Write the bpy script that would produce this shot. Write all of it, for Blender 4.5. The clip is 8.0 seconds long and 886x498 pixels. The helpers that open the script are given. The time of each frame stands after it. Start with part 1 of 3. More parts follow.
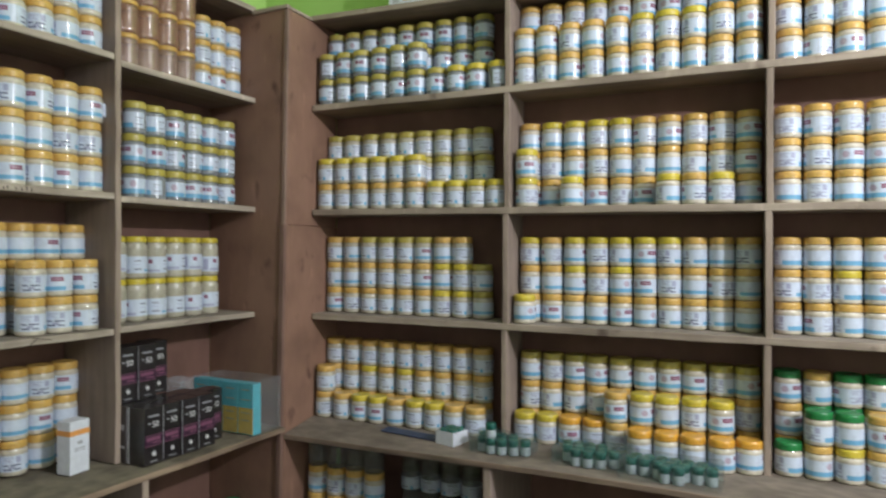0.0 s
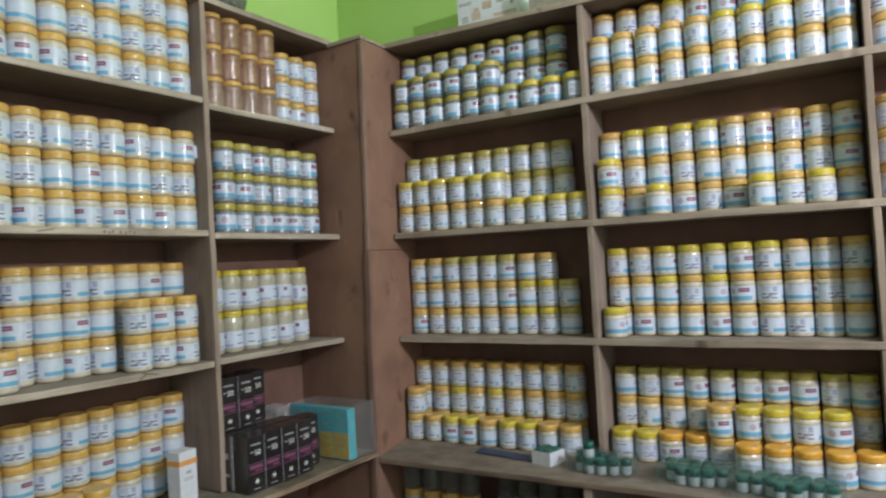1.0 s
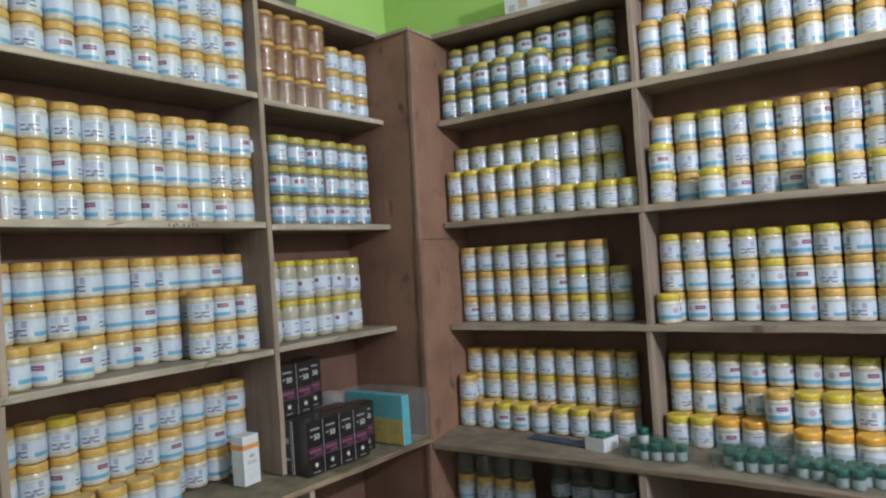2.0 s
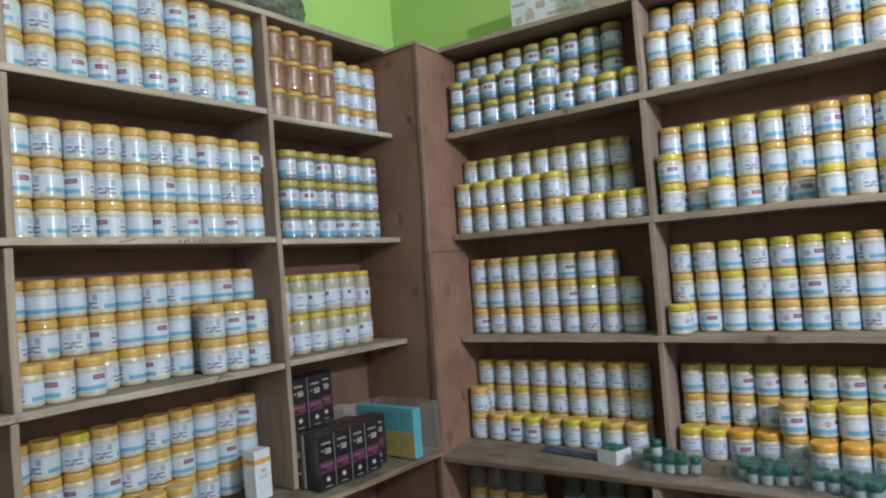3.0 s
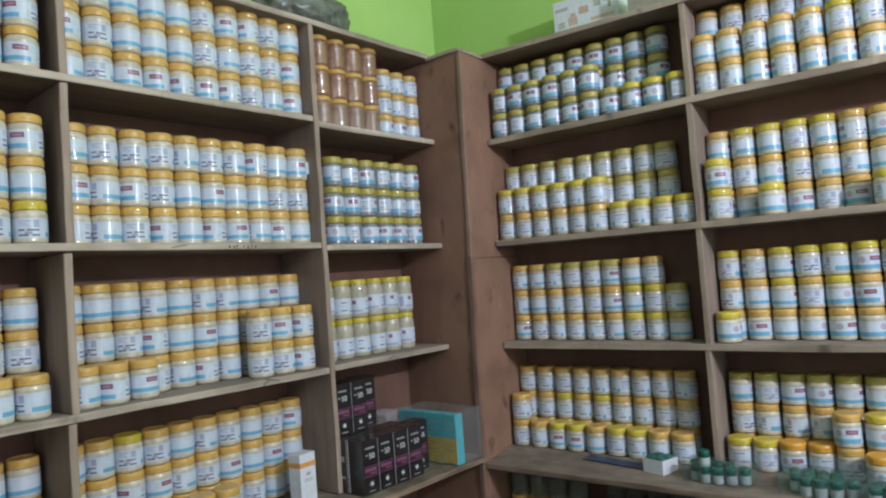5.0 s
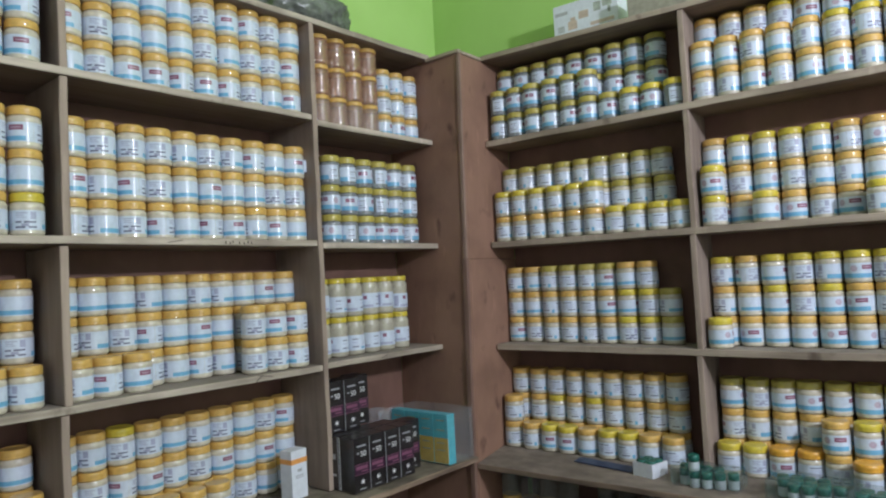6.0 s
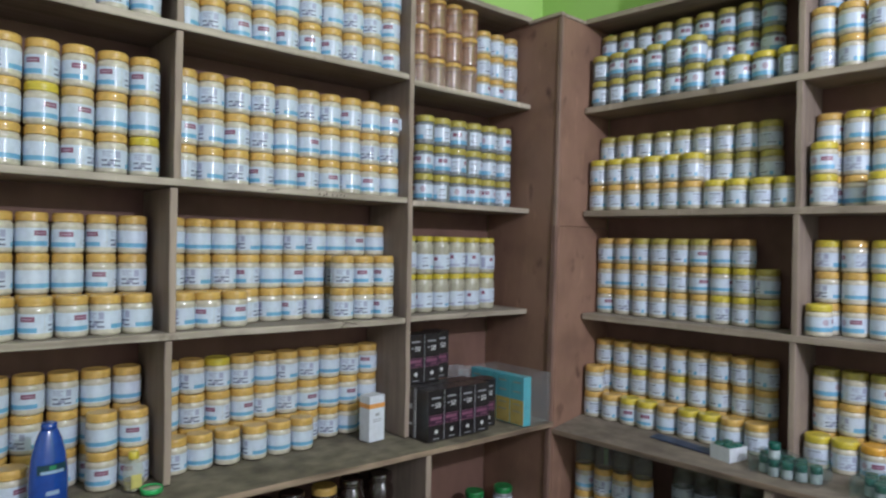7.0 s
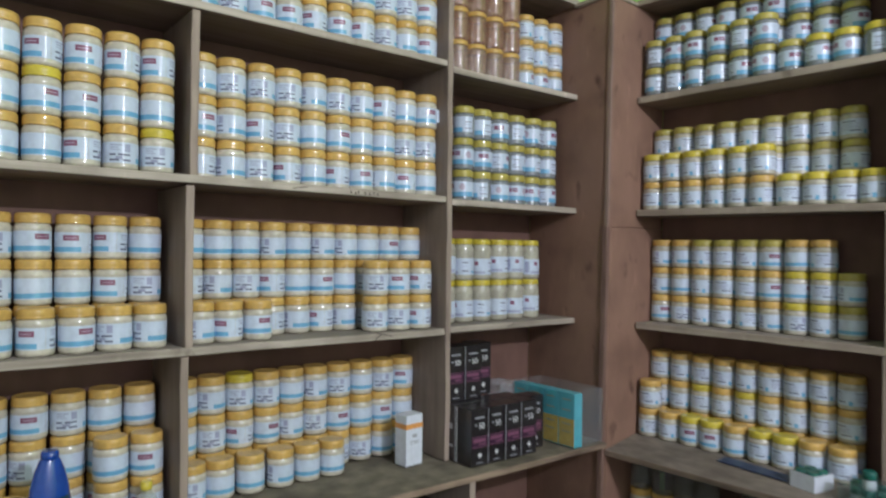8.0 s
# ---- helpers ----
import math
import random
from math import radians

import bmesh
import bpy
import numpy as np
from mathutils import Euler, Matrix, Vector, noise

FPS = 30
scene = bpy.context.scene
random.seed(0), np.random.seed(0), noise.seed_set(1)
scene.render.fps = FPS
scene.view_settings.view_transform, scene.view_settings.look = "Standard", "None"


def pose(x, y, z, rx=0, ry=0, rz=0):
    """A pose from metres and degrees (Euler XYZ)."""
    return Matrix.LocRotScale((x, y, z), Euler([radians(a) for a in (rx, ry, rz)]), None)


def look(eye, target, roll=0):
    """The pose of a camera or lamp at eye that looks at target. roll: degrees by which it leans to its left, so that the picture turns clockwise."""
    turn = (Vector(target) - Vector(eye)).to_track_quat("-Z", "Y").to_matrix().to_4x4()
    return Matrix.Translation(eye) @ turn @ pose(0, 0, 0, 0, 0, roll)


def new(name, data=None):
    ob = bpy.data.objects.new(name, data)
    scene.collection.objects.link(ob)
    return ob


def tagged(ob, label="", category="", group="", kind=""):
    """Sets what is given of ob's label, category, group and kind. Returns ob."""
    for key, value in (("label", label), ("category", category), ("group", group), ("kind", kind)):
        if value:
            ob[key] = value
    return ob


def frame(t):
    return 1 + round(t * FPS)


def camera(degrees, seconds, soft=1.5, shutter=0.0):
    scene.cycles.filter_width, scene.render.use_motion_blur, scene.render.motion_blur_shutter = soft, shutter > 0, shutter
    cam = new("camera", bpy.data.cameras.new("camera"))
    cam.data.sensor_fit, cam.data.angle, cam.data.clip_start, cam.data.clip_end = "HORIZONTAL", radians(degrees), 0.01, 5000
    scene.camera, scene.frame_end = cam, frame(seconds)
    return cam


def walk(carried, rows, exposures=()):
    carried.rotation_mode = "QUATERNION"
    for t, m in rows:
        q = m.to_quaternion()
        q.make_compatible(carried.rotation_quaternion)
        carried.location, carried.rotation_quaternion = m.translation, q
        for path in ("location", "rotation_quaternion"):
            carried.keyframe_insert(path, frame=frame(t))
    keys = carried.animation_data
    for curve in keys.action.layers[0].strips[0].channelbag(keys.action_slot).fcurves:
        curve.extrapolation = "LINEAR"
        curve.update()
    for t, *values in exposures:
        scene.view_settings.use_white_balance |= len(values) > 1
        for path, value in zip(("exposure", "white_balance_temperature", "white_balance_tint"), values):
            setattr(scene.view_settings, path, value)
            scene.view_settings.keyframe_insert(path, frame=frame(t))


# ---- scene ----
cam = camera(66.0, 8.0, soft=2.15, shutter=0.5)
PATH = [
    (0, (1.535, -1.814, 1.368), (0.614, -0.038, 1.372), -0.0),
    (0.5, (1.531, -1.798, 1.376), (0.493, -0.09, 1.438), -1.5),
    (1, (1.506, -1.819, 1.383), (0.398, -0.155, 1.436), -3.2),
    (1.5, (1.496, -1.852, 1.375), (0.307, -0.244, 1.394), -3.2),
    (3, (1.503, -1.85, 1.386), (0.268, -0.278, 1.45), -4.5),
    (3.5, (1.493, -1.854, 1.388), (0.261, -0.28, 1.466), -4.5),
    (4, (1.487, -1.863, 1.388), (0.224, -0.314, 1.48), -4.8),
    (4.5, (1.482, -1.868, 1.389), (0.175, -0.357, 1.479), -4.8),
    (6, (1.497, -1.871, 1.387), (0.19, -0.36, 1.477), -3.1),
    (6.5, (1.533, -1.87, 1.367), (0.153, -0.426, 1.467), -0.7),
    (7, (1.57, -1.838, 1.369), (0.035, -0.556, 1.368), 0.9),
    (7.5, (1.530, -1.791, 1.353), (-0.034, -0.547, 1.310), 0.0),
    (8, (1.38, -1.756, 1.365), (-0.196, -0.524, 1.377), 0.6),
]
walk(cam, [(t, look(eye, target, roll)) for t, eye, target, roll in PATH], [(0.0, 0.0, 6640, 11), (3.0, 0.0, 6340, 12), (6.0, 0.0, 6210, 12), (7.0, 0.0, 6190, 13), (8.0, 0.0, 6190, 13)])

# ---- light ----
world = bpy.data.worlds.new("world")
scene.world = world
world.use_nodes = True
world.node_tree.nodes["Background"].inputs["Color"].default_value = (0.8, 0.88, 1.0, 1)
world.node_tree.nodes["Background"].inputs["Strength"].default_value = 0.02

bulb = bpy.data.lights.new("ceiling_bulb", "POINT")
bulb.energy, bulb.shadow_soft_size, bulb.color = 206, 0.045, (0.88, 0.91, 1.0)
new("ceiling_bulb", bulb).matrix_world = pose(3.1, -0.92, 2.42)


# ---- materials ----
def material(name, rough=0.6, metal=0.0):
    m = bpy.data.materials.new(name)
    m.use_nodes = True
    b = m.node_tree.nodes["Principled BSDF"]
    b.inputs["Roughness"].default_value, b.inputs["Metallic"].default_value = rough, metal
    return m, m.node_tree.nodes, m.node_tree.links, b


def noise_at(nodes, links, scale, stretch=(1, 1, 1), detail=4.0):
    co, mp, tx = nodes.new("ShaderNodeTexCoord"), nodes.new("ShaderNodeMapping"), nodes.new("ShaderNodeTexNoise")
    mp.inputs["Scale"].default_value = stretch
    tx.inputs["Scale"].default_value, tx.inputs["Detail"].default_value = scale, detail
    links.new(co.outputs["Object"], mp.inputs["Vector"])
    links.new(mp.outputs["Vector"], tx.inputs["Vector"])
    return tx.outputs["Fac"]


def ramp(nodes, links, fac, *stops):
    r = nodes.new("ShaderNodeValToRGB")
    while len(r.color_ramp.elements) < len(stops):
        r.color_ramp.elements.new(0.5)
    for e, (p, c) in zip(r.color_ramp.elements, stops):
        e.position, e.color = p, (*c, 1)
    links.new(fac, r.inputs["Fac"])
    return r.outputs["Color"]


def mixed(nodes, links, fac, a, b, mode="MIX"):
    x = nodes.new("ShaderNodeMix")
    x.data_type, x.blend_type = "RGBA", mode
    for socket, value in ((x.inputs["Factor"], fac), (x.inputs[6], a), (x.inputs[7], b)):
        if isinstance(value, (int, float)):
            socket.default_value = value
        elif isinstance(value, tuple):
            socket.default_value = (*value, 1)
        else:
            links.new(value, socket)
    return x.outputs[2]


def bump(nodes, links, b, height, strength, distance=0.002):
    n = nodes.new("ShaderNodeBump")
    n.inputs["Strength"].default_value, n.inputs["Distance"].default_value = strength, distance
    links.new(height, n.inputs["Height"])
    links.new(n.outputs["Normal"], b.inputs["Normal"])


def wood(name, light, dark, stretch, rough=0.75, dust=0.0, stain=0.5, spots=False):
    """Sawn timber or board: grain stretched along one axis, blotches, and dust lying on faces that look up."""
    m, nodes, links, b = material(name, rough)
    grain = noise_at(nodes, links, 40, stretch, 6)
    blot = noise_at(nodes, links, 5, (1, 1, 1), 5)
    col = ramp(nodes, links, grain, (0.30, dark), (0.70, light))
    spot = ramp(nodes, links, blot, (0.33, (0.45, 0.42, 0.4)), (0.55, (1, 1, 1)))
    col = mixed(nodes, links, stain, col, spot, "MULTIPLY")
    if dust:
        geo, sep = nodes.new("ShaderNodeNewGeometry"), nodes.new("ShaderNodeSeparateXYZ")
        links.new(geo.outputs["Normal"], sep.inputs["Vector"])
        up = ramp(nodes, links, sep.outputs["Z"], (0.6, (0, 0, 0)), (0.95, (dust, dust, dust)))
        col = mixed(nodes, links, up, col, ramp(nodes, links, blot, (0.3, (0.2, 0.17, 0.13)), (0.7, (0.34, 0.3, 0.24))))
    if spots:
        dot = noise_at(nodes, links, 8, (1.5, 1.5, 0.8), 5)
        col = mixed(nodes, links, 0.8, col, ramp(nodes, links, dot, (0.30, (0.3, 0.24, 0.22)), (0.39, (1, 1, 1))), "MULTIPLY")
        scuff = noise_at(nodes, links, 26, (1.0, 1.0, 0.25), 5)
        col = mixed(nodes, links, 0.5, col, ramp(nodes, links, scuff, (0.62, (1, 1, 1)), (0.72, (1.5, 1.5, 1.5))), "MULTIPLY")
    links.new(col, b.inputs["Base Color"])
    bump(nodes, links, b, grain, 0.35)
    return m


def plain(name, colour, rough=0.5, vary=0.12, coat=0.0, alpha=1.0, trans=0.0, scale=60, spec=0.5, gloss=0.14, coat_ior=1.5, ribs=0.0):
    """Plastic, card or paint, with slight mottling and a tint that differs from piece to piece."""
    m, nodes, links, b = material(name, rough)
    mot = noise_at(nodes, links, scale, (1, 1, 1), 3)
    lo, hi = tuple(c * (1 - vary) for c in colour), tuple(min(1, c * (1 + vary)) for c in colour)
    col = ramp(nodes, links, mot, (0.35, lo), (0.65, hi))
    info = nodes.new("ShaderNodeObjectInfo")
    shade = ramp(nodes, links, info.outputs["Random"], (0.0, (1 - vary, 1 - vary, 1 - vary)), (1.0, (1, 1, 1)))
    links.new(mixed(nodes, links, 1.0, col, shade, "MULTIPLY"), b.inputs["Base Color"])
    b.inputs["Coat Weight"].default_value, b.inputs["Coat Roughness"].default_value = coat, gloss
    b.inputs["Alpha"].default_value, b.inputs["Transmission Weight"].default_value = alpha, trans
    b.inputs["Specular IOR Level"].default_value, b.inputs["Coat IOR"].default_value = spec, coat_ior
    if ribs:  # fine moulding rings round the wall tilt the gloss up and down
        co, sep, com = nodes.new("ShaderNodeTexCoord"), nodes.new("ShaderNodeSeparateXYZ"), nodes.new("ShaderNodeCombineXYZ")
        geo, add, unit = nodes.new("ShaderNodeNewGeometry"), nodes.new("ShaderNodeVectorMath"), nodes.new("ShaderNodeVectorMath")
        add.operation, unit.operation = "ADD", "NORMALIZE"
        links.new(co.outputs["Object"], sep.inputs["Vector"])
        value = sep.outputs["Z"]
        for operation, amount in (("MULTIPLY", 900.0), ("SINE", 0.0), ("MULTIPLY", ribs)):
            step = nodes.new("ShaderNodeMath")
            step.operation = operation
            step.inputs[1].default_value = amount
            links.new(value, step.inputs[0])
            value = step.outputs["Value"]
        links.new(value, com.inputs["Z"])
        links.new(geo.outputs["Normal"], add.inputs[0])
        links.new(com.outputs["Vector"], add.inputs[1])
        links.new(add.outputs["Vector"], unit.inputs[0])
        links.new(unit.outputs["Vector"], b.inputs["Coat Normal"])
    return m


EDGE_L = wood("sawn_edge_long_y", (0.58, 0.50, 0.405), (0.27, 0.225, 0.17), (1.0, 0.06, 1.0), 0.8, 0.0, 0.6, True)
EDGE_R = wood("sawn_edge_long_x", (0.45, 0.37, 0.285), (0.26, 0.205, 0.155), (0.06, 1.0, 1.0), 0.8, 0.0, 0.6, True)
EDGE_Z = wood("sawn_edge_upright", (0.40, 0.315, 0.245), (0.23, 0.175, 0.135), (1.0, 1.0, 0.06), 0.8, 0.0, 0.5)
PLANK_L = wood("shelf_plank_long_y", (0.30, 0.24, 0.195), (0.21, 0.165, 0.13), (1.0, 0.08, 1.0), 0.8, 0.75, 0.5)
PLANK_R = wood("shelf_plank_long_x", (0.29, 0.22, 0.17), (0.20, 0.15, 0.115), (0.08, 1.0, 1.0), 0.8, 0.75, 0.5)
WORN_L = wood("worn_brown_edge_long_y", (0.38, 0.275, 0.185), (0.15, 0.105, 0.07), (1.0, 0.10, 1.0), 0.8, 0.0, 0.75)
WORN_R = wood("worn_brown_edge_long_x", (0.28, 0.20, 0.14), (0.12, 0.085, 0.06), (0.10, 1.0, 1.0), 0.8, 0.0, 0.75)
GRIME_L = wood("grimy_ledge_long_y", (0.25, 0.215, 0.15), (0.12, 0.10, 0.07), (0.5, 0.4, 1.0), 0.85, 0.0, 0.85)
GRIME_R = wood("grimy_ledge_long_x", (0.25, 0.205, 0.158), (0.155, 0.125, 0.098), (0.5, 0.8, 1.0), 0.85, 0.0, 0.7)
SIDE = wood("divider_plank", (0.31, 0.24, 0.195), (0.22, 0.168, 0.135), (1.0, 1.0, 0.1), 0.8, 0.0, 0.5)
PANEL = wood("brown_hardboard", (0.278, 0.156, 0.105), (0.248, 0.138, 0.093), (0.6, 0.6, 0.25), 0.7, 0.0, 0.45, True)
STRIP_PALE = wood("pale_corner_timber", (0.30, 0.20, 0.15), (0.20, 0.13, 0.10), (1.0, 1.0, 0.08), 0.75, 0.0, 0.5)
BACK = wood("brown_back_board", (0.205, 0.108, 0.080), (0.178, 0.094, 0.070), (0.6, 0.6, 0.25), 0.75, 0.0, 0.5)

PENCIL = plain("dark_split_timber", (0.12, 0.095, 0.075), 0.8)
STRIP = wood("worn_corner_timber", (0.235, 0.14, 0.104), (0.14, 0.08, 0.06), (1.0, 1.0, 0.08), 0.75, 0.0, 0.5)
AMBER = plain("amber_lid_plastic", (0.64, 0.395, 0.105), 0.4, 0.1, 0.7, spec=0.2, gloss=0.06, coat_ior=1.6, ribs=0.09)
YELLOW = plain("yellow_lid_plastic", (0.61, 0.48, 0.05), 0.4, 0.1, 0.6, spec=0.3, gloss=0.06, coat_ior=1.6, ribs=0.12)
GREEN = plain("green_lid_plastic", (0.015, 0.20, 0.05), 0.38, 0.1)
ORANGE_LID = plain("orange_lid_plastic", (0.68, 0.34, 0.04), 0.4, 0.1, 0.4, gloss=0.08)
OLIVE = plain("olive_lid_plastic", (0.46, 0.38, 0.08), 0.4, 0.1, 0.6, spec=0.3, gloss=0.06, coat_ior=1.6, ribs=0.12)
CREAM = plain("cream_filled_jar", (0.60, 0.545, 0.43), 0.3, 0.12, 0.85, spec=0.2, gloss=0.06, coat_ior=1.65, ribs=0.09)
PALE = plain("pale_filled_jar", (0.52, 0.475, 0.37), 0.3, 0.12, 0.75, spec=0.2, gloss=0.06, coat_ior=1.65, ribs=0.09)
CLEAR = plain("clear_jar_plastic", (0.40, 0.43, 0.44), 0.12, 0.12, 0.85, 0.58, spec=0.3, gloss=0.07, coat_ior=1.65, ribs=0.14)
# Translucent jar plastic with the shade under the ledge put into its colour.
SHADED = plain("shaded_jar_plastic", (0.30, 0.31, 0.28), 0.25, 0.2, 0.9, 0.34, gloss=0.08, ribs=0.12)
HONEY = plain("honey_filled_jar", (0.50, 0.28, 0.18), 0.3, 0.12, 1.0, 0.54, spec=0.2, gloss=0.08, coat_ior=2.2, ribs=0.14)
HONEY_CLEAR = plain("thin_honey_jar", (0.58, 0.40, 0.31), 0.25, 0.12, 1.0, 0.46, spec=0.2, gloss=0.07, coat_ior=2.2, ribs=0.14)
DARKJAR = plain("dark_brown_jar", (0.03, 0.018, 0.014), 0.15, 0.2, 1.0, gloss=0.07, coat_ior=1.8, ribs=0.2)
PAPER = plain("white_label_paper", (0.565, 0.635, 0.735), 0.42, 0.06, 0.4, spec=0.3, gloss=0.09, coat_ior=1.6, ribs=0.07)
BLUE = plain("blue_print", (0.15, 0.385, 0.575), 0.36, 0.06, 0.35)
MAGENTA = plain("magenta_print", (0.25, 0.08, 0.14), 0.35, 0.12, 0.6)
INK = plain("grey_ink_print", (0.13, 0.13, 0.20), 0.45, 0.15, 0.2)
ROSE = plain("faded_rose_print", (0.44, 0.36, 0.44), 0.4, 0.1, 0.3)
LILAC = plain("lilac_print", (0.35, 0.37, 0.50), 0.45, 0.1, 0.2)


# ---- building helpers ----
def part(name, bm, mats, parent=None, label=""):
    me = bpy.data.meshes.new(name)
    bm.to_mesh(me)
    bm.free()
    for m in (mats if isinstance(mats, (list, tuple)) else [mats]):
        me.materials.append(m)
    ob = new(name, me)
    ob.parent = parent
    return tagged(ob, label)


def thing(name, label, category, group="", kind="", at=None):
    ob = tagged(new(name), label, category, group, kind)
    ob.empty_display_size = 0.02
    if at is not None:
        ob.matrix_world = at
    return ob


def block(x0, x1, y0, y1, z0, z1, bevel=0.0015, bm=None):
    bm = bm or bmesh.new()
    made = bmesh.ops.create_cube(bm, size=1, matrix=Matrix.Translation(((x0 + x1) / 2, (y0 + y1) / 2, (z0 + z1) / 2)) @ Matrix.Diagonal((x1 - x0, y1 - y0, z1 - z0, 1)))
    if bevel:
        edges = list({e for v in made["verts"] for e in v.link_edges})
        bmesh.ops.bevel(bm, geom=edges, offset=bevel, segments=1, affect="EDGES")
    return bm


def board(x0, x1, y0, y1, z0, z1, fall=0.0, rough=0.0018, front=None):
    """A plank along its longest side, cut into lengths, with wavering sawn edges; fall: by how much its far end sits higher."""
    size = (x1 - x0, y1 - y0, z1 - z0)
    ax = size.index(max(size))
    lo = (x0, y0, z0)[ax]
    bm = block(x0, x1, y0, y1, z0, z1, 0.0018)
    n = max(3, int(size[ax] / 0.07))
    for i in range(1, n):
        co, no = [0, 0, 0], [0, 0, 0]
        co[ax], no[ax] = lo + size[ax] * i / n, 1
        bmesh.ops.bisect_plane(bm, geom=bm.verts[:] + bm.edges[:] + bm.faces[:], plane_co=co, plane_no=no)
    for v in bm.verts:
        wob = noise.noise_vector(v.co * 6.0 + Vector((x0 * 7, y0 * 5, z0 * 9))) * rough + noise.noise_vector(v.co * 23.0) * rough * 0.6
        f = (v.co[ax] - lo) / size[ax]
        v.co += wob
        if ax < 2:
            v.co.z += fall * f
    if front:
        bm.normal_update()
        for f in bm.faces:
            f.material_index = int(f.normal.dot(Vector(front)) > 0.6)
    return bm


def lathe(profile, seg=24, cap=True):
    """A turned shape from (radius, height) pairs."""
    bm = bmesh.new()
    rings = []
    for r, z in profile:
        rings.append([bm.verts.new((r * math.cos(2 * math.pi * i / seg), r * math.sin(2 * math.pi * i / seg), z)) for i in range(seg)])
    for a, b in zip(rings, rings[1:]):
        for i in range(seg):
            bm.faces.new((a[i], a[(i + 1) % seg], b[(i + 1) % seg], b[i])).smooth = True
    if cap:
        bm.faces.new(rings[0][::-1])
        bm.faces.new(rings[-1])
    return bm


def mesh_of(name, bm, mats):
    me = bpy.data.meshes.new(name)
    bm.to_mesh(me)
    bm.free()
    for m in (mats if isinstance(mats, (list, tuple)) else [mats]):
        me.materials.append(m)
    return me


# ---- room ----
m, nodes, links, b = material("green_wall_paint", 0.75)
links.new(ramp(nodes, links, noise_at(nodes, links, 3, (1, 1, 1), 6), (0.3, (0.37, 0.60, 0.155)), (0.7, (0.42, 0.66, 0.19))), b.inputs["Base Color"])
bump(nodes, links, b, noise_at(nodes, links, 120), 0.15)
GREENWALL = m
m, nodes, links, b = material("dusty_cement_floor", 0.85)
links.new(ramp(nodes, links, noise_at(nodes, links, 4, (1, 1, 1), 8), (0.3, (0.06, 0.055, 0.05)), (0.7, (0.11, 0.10, 0.092))), b.inputs["Base Color"])
CEMENT = m
m, nodes, links, b = material("grey_lime_wash", 0.8)
links.new(ramp(nodes, links, noise_at(nodes, links, 3), (0.3, (0.66, 0.65, 0.64)), (0.7, (0.73, 0.72, 0.71))), b.inputs["Base Color"])
CEILING = m


def structure(name, bm, mat, label, category):
    return tagged(part(name, bm, mat), label, category, "", "structure")


XW, YN, XE, YS, ZC = -0.385, 0.345, 4.6, -4.6, 3.3
structure("floor", block(XW, XE, YS, YN + 0.3, -0.1, 0.0, 0), CEMENT, "grey dusty cement floor of the shop", "floor")
structure("ceiling", block(XW - 0.12, XE + 0.12, YS - 0.12, YN + 0.5, ZC, ZC + 0.1, 0), CEILING, "grey lime-washed ceiling of the shop", "ceiling")
structure("wall_west", block(XW - 0.12, XW, YS, YN + 0.1, 0, ZC, 0), GREENWALL, "bright lime green painted wall behind shelves", "wall")
structure("wall_north", block(XW - 0.12, XE + 0.12, YN, YN + 0.12, 0, ZC, 0), GREENWALL, "bright lime green painted wall behind shelves", "wall").matrix_world = Matrix.Rotation(radians(3.5), 4, "Z")
structure("wall_east", block(XE, XE + 0.12, YS, YN + 0.4, 0, ZC, 0), CEILING, "plain grey lime-washed side wall of the shop", "wall")
structure("wall_south", block(XW - 0.12, XE + 0.12, YS - 0.12, YS, 0, ZC, 0), CEILING, "plain grey lime-washed wall behind the viewer", "wall")

# ---- shelving: column edge at the origin, one run along -y, one along +x ----
T = 0.018
FRONT_L, FRONT_R = (1, 0, 0), (0, -1, 0)   # the ways the two runs face
LX, LB, LEND = -0.14, -0.362, -2.45     # front, back and far end of the run along -y
RY, RB, REND = 0.14, 0.303, 2.75        # front, back and far end of the run along +x
LDIV, LDIV2 = -0.547, -1.272            # dividers along -y
RDIV, RDIV2 = 0.733, 1.483              # dividers along +x
LZ = [1.151, 1.527, 1.914]              # shelf tops along -y, far bays
LZ1 = [1.155, 1.520, 1.899]             # shelf tops in the corner bay
RZ = [(1.143, -0.012), (1.514, -0.018), (1.888, -0.004)]  # shelf tops along +x at the column and their fall per 1.5 m
SKEW = radians(3.5)                     # the corner is not square: the second run and its wall turn away by this much
LEDGE = 0.776
TOPL, TOPR = 2.226, 2.208


def skewed(u, v):
    return u * math.cos(SKEW) - v * math.sin(SKEW), u * math.sin(SKEW) + v * math.cos(SKEW)


def rz(i, x):
    return (LEDGE - 0.004 - 0.010 * x) if i < 0 else RZ[i][0] + RZ[i][1] * x / 1.5


def leaning(bm, far):
    """The corner post is out of plumb: its foot stands a little back from its head, the more so the nearer to the post."""
    for v in bm.verts:
        near = max(0.0, 1 - v.co.xy.length / far)
        v.co.x += near * (0.002 - 0.0131 * (2.19 - v.co.z))
        v.co.y += near * (0.0015 - 0.0107 * (2.19 - v.co.z))
    return bm


